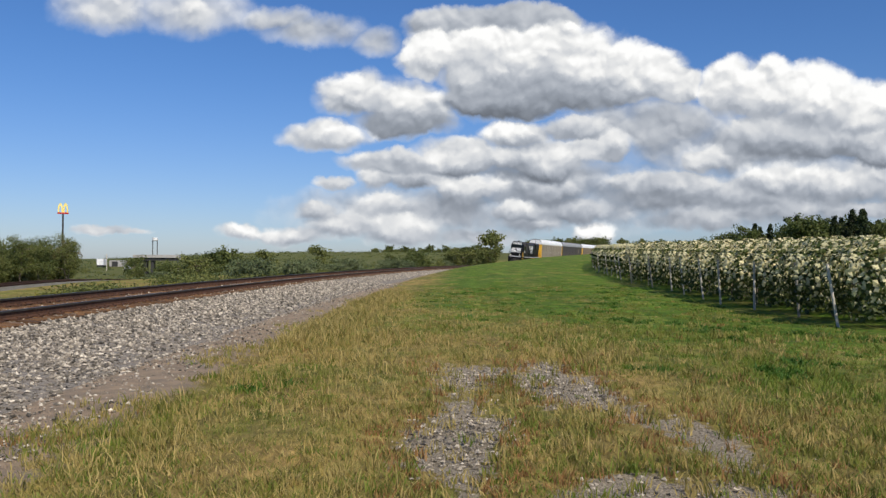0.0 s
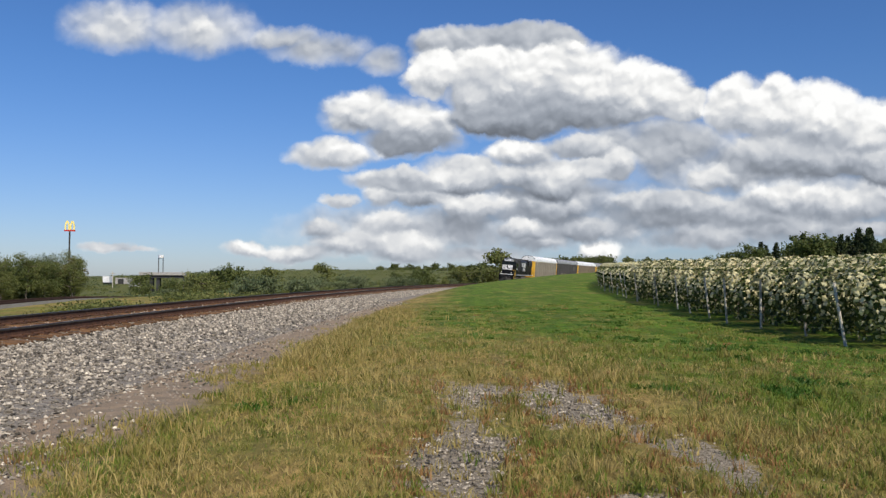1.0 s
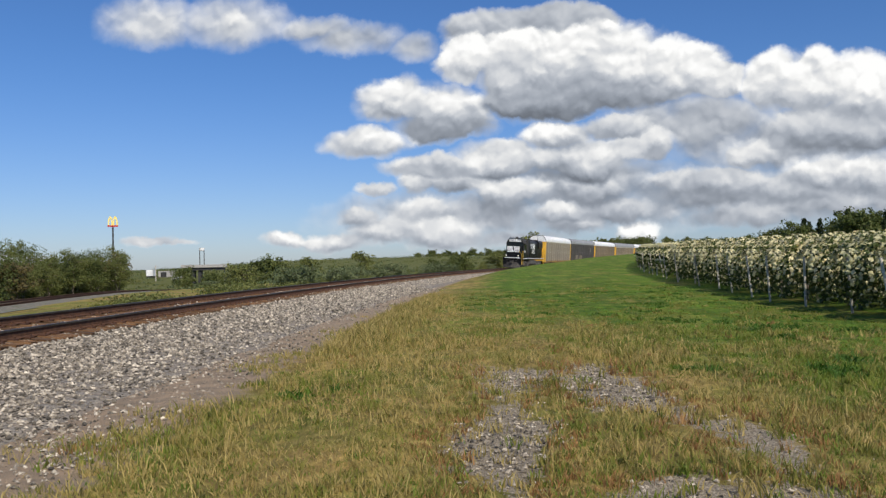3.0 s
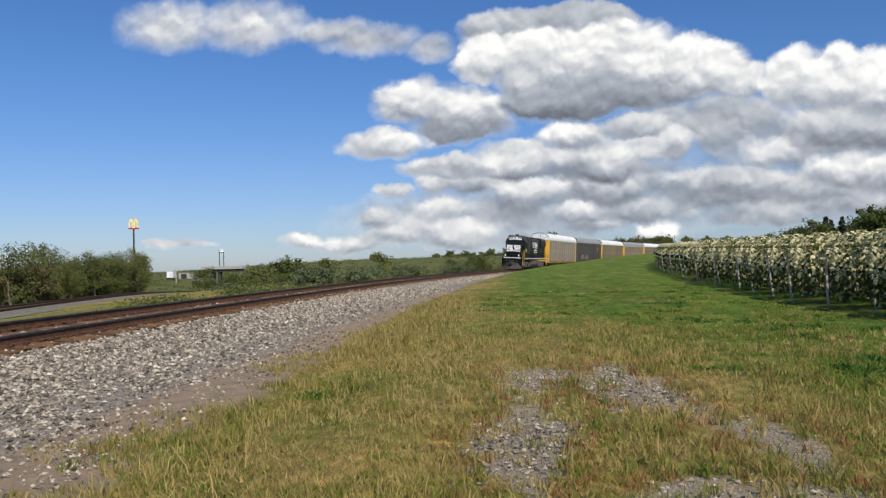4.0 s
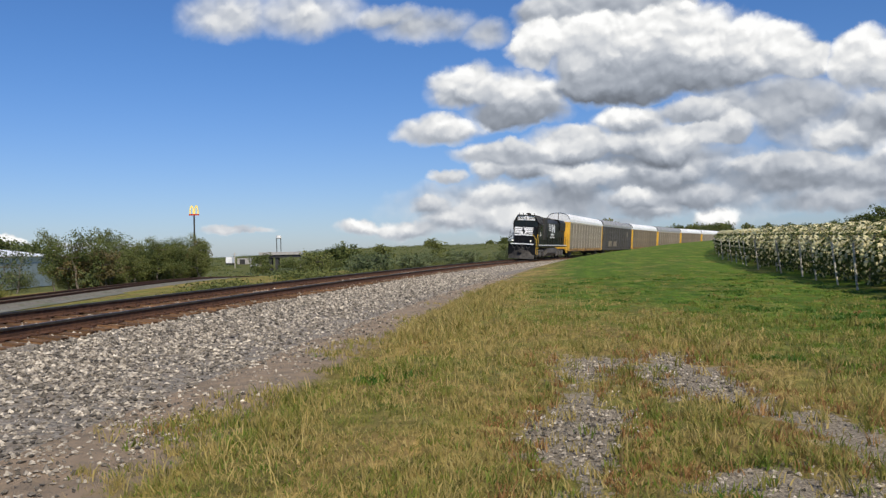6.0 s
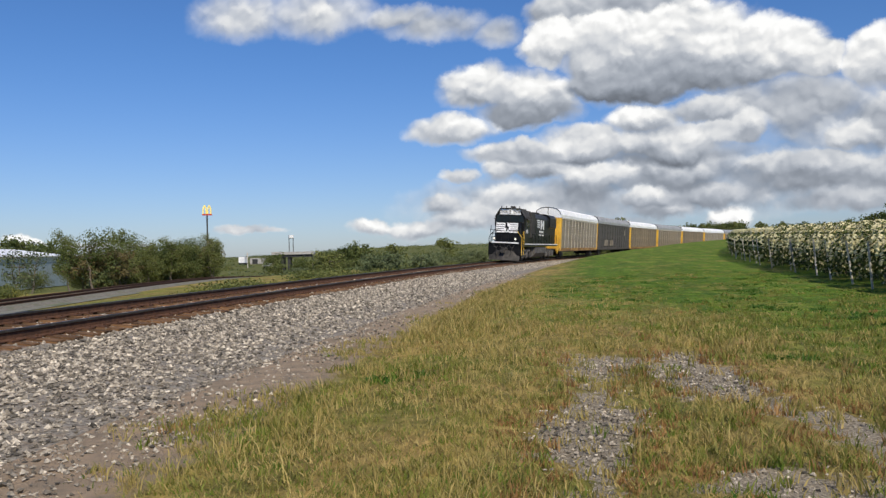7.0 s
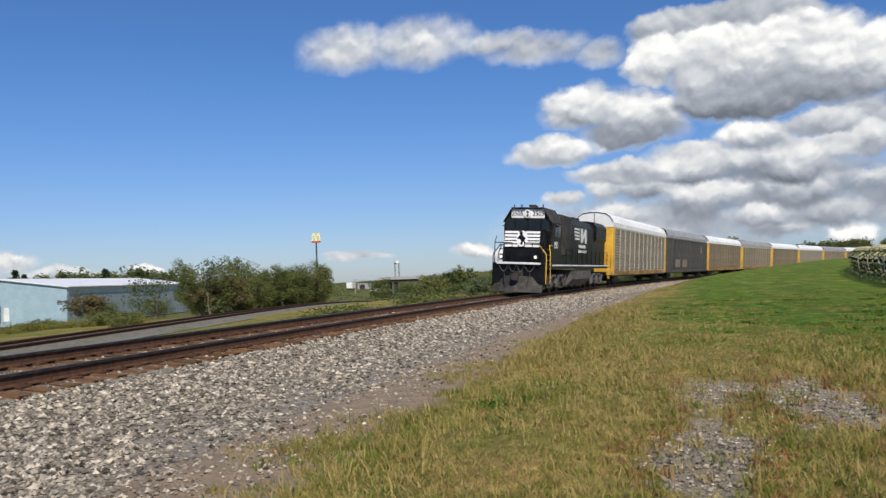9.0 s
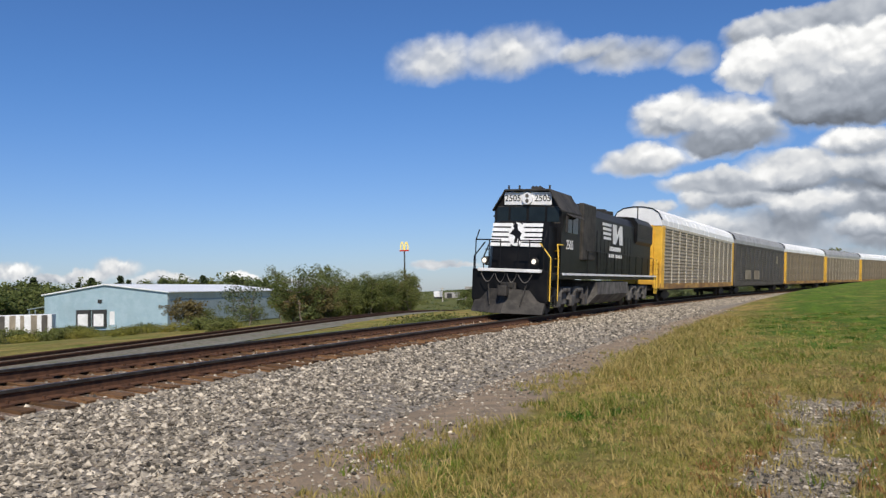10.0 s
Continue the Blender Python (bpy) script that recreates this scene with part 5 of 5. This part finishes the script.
def build_trailers():
    """Old freight cars standing on the ground before the warehouse."""
    kind = tagged(new("box_trailer"), "weathered white and grey box trailer parked by the warehouse", "trailer", "parked trailers")
    part("body", new_box(-1.3, 1.3, -2.9, 2.9, 0.75, 2.75, 0.05), WHITE, kind)
    for i in range(6):
        s = new_box(1.3, 1.33, -2.8 + i * 0.95, -2.8 + i * 0.95 + (0.55 if i % 3 else 0.35), 0.8, 2.7)
        part("side_panel", s, (PANEL, PANELDARK)[i % 2 if i != 3 else 0], kind)
    part("chassis", new_box(-1.1, 1.1, -2.8, 2.8, 0.45, 0.75), SHADEDARK, kind)
    for y in (-2.2, -1.3, 2.0):
        for s in (1, -1):
            part("wheel", rod(bmesh.new(), (s * 1.0, y, 0.36), (s * 1.25, y, 0.36), 0.36, 16), SHADEDARK, kind)
    for b, dist in ((-49.6, 92), (-53.2, 90), (-57.0, 89)):
        x, y = polar(b, dist)
        copy_thing(kind, pose(x, y, float(ground_height(x, y)), 0, 0, -50))
    for o in list(kind.children) + [kind]:
        bpy.data.objects.remove(o)


build_trailers()


def build_sign():
    sign = tagged(new("pole_sign"), "tall pole sign with yellow double-arch shape on a red base", "sign")
    x, y = polar(-25.0, 400)
    z = float(ground_height(x, y))
    top = 25.6
    part("pole", rod(bmesh.new(), (0, 0, -1), (0, 0, top - 4.2 - z), 0.45, 12), GRIME, sign)
    panel = bmesh.new()
    for s in (1, -1):
        outer = [(s * 1.35 + 1.35 * math.cos(a), 1.0 + 3.2 * math.sin(a)) for a in np.linspace(0, math.pi, 15)]
        inner = [(s * 1.35 + 0.55 * math.cos(a), 0.8 + 2.3 * math.sin(a)) for a in np.linspace(math.pi, 0, 15)]
        prism(panel, outer + [(s * 1.35 - 1.35, 0.0), (s * 1.35 - 0.55, 0.0)] + inner + [(s * 1.35 + 0.55, 0.0), (s * 1.35 + 1.35, 0.0)], 1, -0.35, 0.35)
    arches = part("arch_panel", panel, SIGNYELLOW, sign, "yellow twin arch panel")
    arches.matrix_basis = pose(0, 0, top - 4.2 - z)
    part("sign_base", new_box(-2.9, 2.9, -0.5, 0.5, top - 4.8 - z, top - 4.1 - z, 0.05), SIGNRED, sign, "red sign base")
    sign.matrix_basis = pose(x, y, z, 0, 0, 20) @ Matrix.Diagonal((0.78, 0.78, 1, 1))


build_sign()


def build_overpass():
    b = tagged(new("road_bridge"), "small distant concrete road bridge on dark piers", "bridge")
    part("bridge_deck", new_box(-6.5, 6.5, -4, 4, 4.1, 4.7, 0.1), CONCRETE, b)
    part("bridge_girder", new_box(-6.0, 6.0, -3.5, 3.5, 3.3, 4.1), SHADEDARK, b)
    for x in (-3.6, -1.6):
        part("pier", new_box(x, x + 0.9, -3, 3, -0.5, 3.3), SHADEDARK, b)
    part("railing", new_box(-6.5, 6.5, -4, -3.8, 4.7, 5.0), CONCRETE, b)
    x, y = polar(-19.3, 260)
    b.matrix_basis = pose(x, y, -2.6, 0, 0, 15)
    p = tagged(new("utility_pole"), "plain grey wooden utility pole", "pole")
    part("post", rod(bmesh.new(), (0, 0, -1), (0, 0, 6.2), 0.15, 8), POST, p)
    part("crossarm", new_box(-0.9, 0.9, -0.06, 0.06, 5.5, 5.65), POST, p)
    for bearing, dist in ((-18.0, 260), (-22.4, 300)):
        x, y = polar(bearing, dist)
        copy_thing(p, pose(x, y, float(ground_height(x, y)) - 0.6))
    for o in list(p.children) + [p]:
        bpy.data.objects.remove(o)
    tower = tagged(new("water_tower"), "slender distant pale water tower on legs", "water tower")
    for s in (1, -1):
        part("leg", rod(bmesh.new(), (s * 1.6, 0, -2), (s * 1.6, 0, 13.2), 0.3, 8), GRIME, tower)
    part("tank", box(rod(bmesh.new(), (0, 0, 13.0), (0, 0, 15.0), 2.0, 16), -1.8, 1.8, -0.2, 0.2, 12.6, 13.0), WHITE, tower)
    x, y = polar(-19.45, 620)
    tower.matrix_basis = pose(x, y, float(ground_height(x, y)))
    truck = tagged(new("box_truck"), "small white box truck parked by a shed", "truck")
    part("cargo_box", new_box(-1.2, 1.2, -2.5, 2.0, 0.9, 3.2, 0.05), WHITE, truck)
    part("cab", new_box(-1.1, 1.1, 2.0, 3.6, 0.7, 2.5, 0.15), WHITE, truck)
    for yy in (-1.6, 2.7):
        part("wheel", rod(bmesh.new(), (-1.15, yy, 0.45), (1.15, yy, 0.45), 0.45, 14), SHADEDARK, truck)
    x, y = polar(-22.7, 330)
    truck.matrix_basis = pose(x, y, float(ground_height(x, y)) + 0.0, 0, 0, 10)
    hut = tagged(new("shed"), "small grey open-fronted shed", "shed")
    part("wall", new_box(-2.6, 2.6, -2, 2, 0, 2.4, 0.03), CONCRETE, hut)
    # dark sheet on the closed wall, standing for the shade inside an open front
    part("opening", new_box(-1.6, 0.6, -2.05, -1.95, 0.1, 2.0), SHADEDARK, hut)
    x, y = polar(-21.7, 335)
    hut.matrix_basis = pose(x, y, float(ground_height(x, y)))
    car = tagged(new("car"), "small white parked car", "car")
    b2 = bmesh.new()
    prism(b2, [(-2.1, 0.35), (-2.1, 0.8), (-1.3, 0.9), (-0.7, 1.4), (0.9, 1.4), (1.5, 0.95), (2.1, 0.85), (2.1, 0.35)], 0, -0.85, 0.85)
    part("body", b2, WHITE, car)
    part("windows", new_box(-0.87, 0.87, -0.75, 0.95, 0.95, 1.3, 0.05), GLASS, car)
    for yy in (-1.3, 1.3):
        part("wheel", rod(bmesh.new(), (-0.87, yy, 0.32), (0.87, yy, 0.32), 0.32, 14), SHADEDARK, car)
    x, y = polar(-21.0, 300)
    car.matrix_basis = pose(x, y, float(ground_height(x, y)), 0, 0, 70)


build_overpass()


def build_road():
    """A pale gravel track between the two railway tracks."""
    ys = np.arange(-30, 46, 2.0)
    centre = lambda y: siding(y) + 3.3
    hs = [float(ground_height(centre(v), v)) + 0.03 for v in ys]
    ob = sweep("gravel_road", [(-1.45, 0.0), (-1.1, 0.02), (-0.65, 0.0)], centre, ys, hs, ASPHALT, closed=False)
    tagged(ob, "pale grey gravel service road beside the side track", "road", kind="structure")


build_road()

# ---- ballast stones and grass, near the camera


def build_stones():
    rng = np.random.default_rng(21)
    t = (1 + 5 ** 0.5) / 2
    base = np.array([(1, 0, 0), (-1, 0, 0), (0, 1, 0), (0, -1, 0), (0, 0, 1), (0, 0, -1)], float)
    tri = np.array([(0, 2, 4), (2, 1, 4), (1, 3, 4), (3, 0, 4), (2, 0, 5), (1, 2, 5), (3, 1, 5), (0, 3, 5)])

    def scatter(name, y, d, height, size, label):
        n = len(y)
        x = line(y) + d
        p = np.stack([x, y, height], 1)
        s = size[:, None, None] * rng.uniform(0.55, 1.25, (n, 6, 1))
        ang = rng.uniform(0, 6.28, n)
        v = base[None] * s + rng.normal(size=(n, 6, 3)) * size[:, None, None] * 0.22
        v[:, :, 2] *= 0.75
        c, q = np.cos(ang)[:, None], np.sin(ang)[:, None]
        v = np.stack([v[:, :, 0] * c - v[:, :, 1] * q, v[:, :, 0] * q + v[:, :, 1] * c, v[:, :, 2]], -1)
        v = (v + p[:, None]).reshape(-1, 3)
        f = (tri[None] + 6 * np.arange(n)[:, None, None]).reshape(-1, 3)
        tagged(new(name, raw(name, v, f, STONE)), label, "stones", kind="stuff")

    prof_d, prof_z = [p for p, q in BEDSHAPE], [q for p, q in BEDSHAPE]
    n = 110000
    y = np.where(np.arange(n) < 14000, rng.uniform(-8, 4, n), 4.0 + 46 * rng.uniform(0, 1, n) ** 1.9)
    d = rng.uniform(-2.6, 6.1, n)
    keep = (np.abs(np.abs(d) - GAUGE / 2) > 0.12) & (rng.uniform(0, 1, n) < np.where(d > 3.4, np.clip(1.0 - 0.22 * (d - 3.4), 0.12, 1) * np.where(np.sin(y * 2.3 + d * 3) > -0.2, 1, 0.6) * (1 - 0.6 * smooth(y, 12, 18) * smooth(d, 4.6, 5.6)), np.where(np.abs(d) < 1.2, 0.6, 1.0)))
    y, d = y[keep], d[keep]
    size = (0.012 + 0.032 * rng.uniform(0, 1, len(y)) ** 1.6) * (1 - 0.35 * smooth(d, 4.2, 5.8)) * (1 + 0.012 * np.maximum(y, 0))
    z = np.maximum(RAIL + np.interp(d, prof_d, prof_z), np.where(d > 2, 0.0, -2)) + size * 0.3 - np.where(np.abs(d) < 1.35, 0.02, 0)
    scatter("ballast_stones", y, d, z, size, "loose pale grey crushed ballast stones")
    y = rng.uniform(46, 120, 16000)
    d = rng.uniform(-2.3, 4.2, len(y))
    keep = np.abs(np.abs(d) - GAUGE / 2) > 0.14
    y, d = y[keep], d[keep]
    size = rng.uniform(0.03, 0.065, len(y))
    scatter("far_ballast_stones", y, d, RAIL + np.interp(d, prof_d, prof_z), size, "coarse pale grey ballast stones further off")
    n = 24000
    x = rng.uniform(-1.2, 4.5, n)
    y = rng.uniform(3.5, 13.5, n)
    keep = rng.uniform(0, 1, n) < patches(x, y) ** 1.5
    x, y = x[keep], y[keep]
    size = 0.006 + 0.022 * rng.uniform(0, 1, len(x)) ** 2
    scatter("track_stones", y, x - line(y), ground_height(x, y) - 0.03 * patches(x, y) + 0.004, size, "small grey stones in the bare wheel tracks")


build_stones()


def build_grass():
    rng = np.random.default_rng(31)

    def blades(name, x, y, height, mat, label, lean=1.5, wide=0.0036):
        n = len(x)
        z = ground_height(x, y) - 0.015
        ang = rng.uniform(0, 6.28, n)
        c, s = np.cos(ang), np.sin(ang)
        w = wide * (1 + 0.09 * np.maximum(y, 0)) * rng.uniform(0.6, 1.4, n)
        bend = height * rng.uniform(0.1, lean, n)
        dirn = rng.uniform(0, 6.28, n)
        bx, by = np.cos(dirn) * bend, np.sin(dirn) * bend
        p = np.stack([x, y, z], 1)
        side = np.stack([c * w, s * w, 0 * w], 1)
        mid = p + np.stack([bx * 0.35, by * 0.35, height * 0.6], 1)
        tip = p + np.stack([bx, by, height], 1)
        v = np.stack([p - side, p + side, mid - side * 0.7, mid + side * 0.7, tip], 1).reshape(-1, 3)
        i = 5 * np.arange(n)
        me = bpy.data.meshes.new(name)
        quads = np.stack([i, i + 1, i + 3, i + 2], 1)
        tris = np.stack([i + 2, i + 3, i + 4], 1)
        me.from_pydata(v.tolist(), [], quads.tolist() + tris.tolist())
        me.materials.append(mat)
        tagged(new(name, me), label, "grass", kind="stuff")

    def spots(n, far, power):
        y = 3.2 + (far - 3.2) * rng.uniform(0, 1, n) ** power
        x = rng.uniform(-1, 1, n) * (3 + 0.62 * y) + 0.4
        return x, y

    def lushness(x, y):
        d = x - line(y)
        return np.clip(0.2 + 0.7 * smooth(x + 0.06 * y, 2.2, 5.5) * smooth(y, 5, 11) + 0.5 * smooth(y, 14, 26) * smooth(d, 6, 9.5) + 0.9 * (lumps(x, y, 1.6, 1) - 0.5) + 0.5 * (lumps(x, y, 0.5, 2) - 0.5), 0.03, 0.97)

    def grows(x, y):
        d = x - line(y)
        edge = d + 0.45 * np.sin(y * 1.1) + 0.25 * np.sin(y * 3.7 + 1) + rng.normal(size=len(x)) * 0.25
        return (edge > 6.25) & (rng.uniform(0, 1, len(x)) > patches(x, y) * (0.84 + 0.3 * (lumps(x, y, 0.22, 9) - 0.5))) & (x < 9.0)

    # thin sward everywhere
    x, y = spots(150000, 46, 1.9)
    x, y = np.concatenate([x, rng.uniform(-6, 8, 25000)]), np.concatenate([y, rng.uniform(-7, 4.0, 25000)])
    keep = grows(x, y)
    x, y = x[keep], y[keep]
    lush = lushness(x, y)
    green = rng.uniform(0, 1, len(x)) < lush
    tall = rng.uniform(0.02, 0.07, len(x)) * (1 - 0.4 * smooth(y, 14, 24))
    blades("dry_grass", x[~green], y[~green], tall[~green] * 1.1, GRASSDRY, "dry straw-coloured grass blades")
    blades("green_grass", x[green], y[green], tall[green], GRASSGREEN, "short green grass blades")

    # tufts: blades fanning out from one foot
    x, y = spots(27000, 40, 2.0)
    extra = 14.0 + 22 * rng.uniform(0, 1, 1500)
    fringe = line(extra) + 6.5 + np.abs(rng.normal(size=1500)) * 0.55
    x, y = np.concatenate([x, fringe]), np.concatenate([y, extra])
    on_fringe = np.arange(len(x)) >= 27000
    keep = grows(x, y) | (on_fringe & (rng.uniform(0, 1, len(x)) < 0.8))
    x, y, on_fringe = x[keep], y[keep], on_fringe[keep]
    lush, bare = lushness(x, y), patches(x, y)
    near_bare = np.maximum(patches(x + 0.25, y), patches(x - 0.25, y)) - bare
    pick = rng.uniform(0, 1, len(x))
    kind = np.where(pick < lush * 0.66, 2, np.where(pick < lush * 0.66 + 0.3, 1, 0))
    kind = np.where((lush > 0.72) & (lumps(x, y, 0.9, 6) > 0.6), 3, kind)
    kind = np.where(((near_bare > 0.25) & (pick > 0.45)) | ((lumps(x, y, 0.7, 8) > 0.88) & (pick > 0.5)), 4, kind)
    kind = np.where(on_fringe, np.where(pick < 0.25, 1, 0), kind)
    size = rng.uniform(0.07, 0.16, len(x)) * (0.6 + 0.8 * lumps(x, y, 1.1, 5)) * np.where(kind >= 2, 0.75, 1.0) * (1 - 0.45 * smooth(y, 15, 26))
    size = np.where(on_fringe, rng.uniform(0.12, 0.3, len(x)), size)
    for n, (name, mat, words, count) in enumerate((
            ("straw_tufts", GRASSDRY, "tufts of bleached straw-coloured grass", 11), ("olive_tufts", GRASSOLIVE, "tufts of yellowing olive grass", 11),
            ("green_tufts", GRASSGREEN, "tufts of fresh green grass", 11), ("weed_tufts", WEEDGREEN, "clumps of dark green broad-leaved weeds", 11),
            ("russet_tufts", GRASSRUSSET, "clumps of russet withered grass at the bare patches", 12))):
        at = np.repeat(np.nonzero(kind == n)[0], count)
        foot = 0.028 * (1 + 0.05 * y[at])
        dx, dy = rng.normal(size=len(at)) * foot, rng.normal(size=len(at)) * foot
        blades(name, x[at] + dx, y[at] + dy, size[at] * rng.uniform(0.45, 1.15, len(at)), mat, words, 1.1 if n != 3 else 1.8, 0.0034 if n != 3 else 0.006)
    n = 450
    y = 4 + 26 * rng.uniform(0, 1, n) ** 1.4
    x = line(y) + 6.3 + np.abs(rng.normal(size=n)) * 2.2
    keep = patches(x, y) < 0.3
    blades("seed_stalks", x[keep], y[keep], rng.uniform(0.14, 0.28, keep.sum()), GRASSDRY, "tall dry seeding grass stalks", 0.5, 0.0024)


build_grass()


def roll_wheels(thing, radius):
    """Every wheelset turns as far as the train has run."""
    for ob in thing.children_recursive:
        if ob.name.startswith("wheelset"):
            at = ob.matrix_basis.translation.copy()
            rows = []
            for i in range(0, 301):
                t = i / 30
                angle = math.degrees((front_at(0) - front_at(t)) / radius)
                rows.append((t, pose(*at, -angle, 0, 0)))
            walk(ob, rows)


def motions():
    times = [i / 4 for i in range(41)]
    walk(LOCO, [(t, car_pose(front_at(t), LOCO_LENGTH, 4.6)) for t in times])
    behind = LOCO_LENGTH + GAP
    for i, car in enumerate(CARS):
        off = behind + i * (CAR_LENGTH + GAP)
        walk(car, [(t, car_pose(front_at(t) + off, CAR_LENGTH, 3.2)) for t in times])
    roll_wheels(LOCO, 0.53)
    for car in CARS[:2]:
        roll_wheels(car, 0.42)


motions()
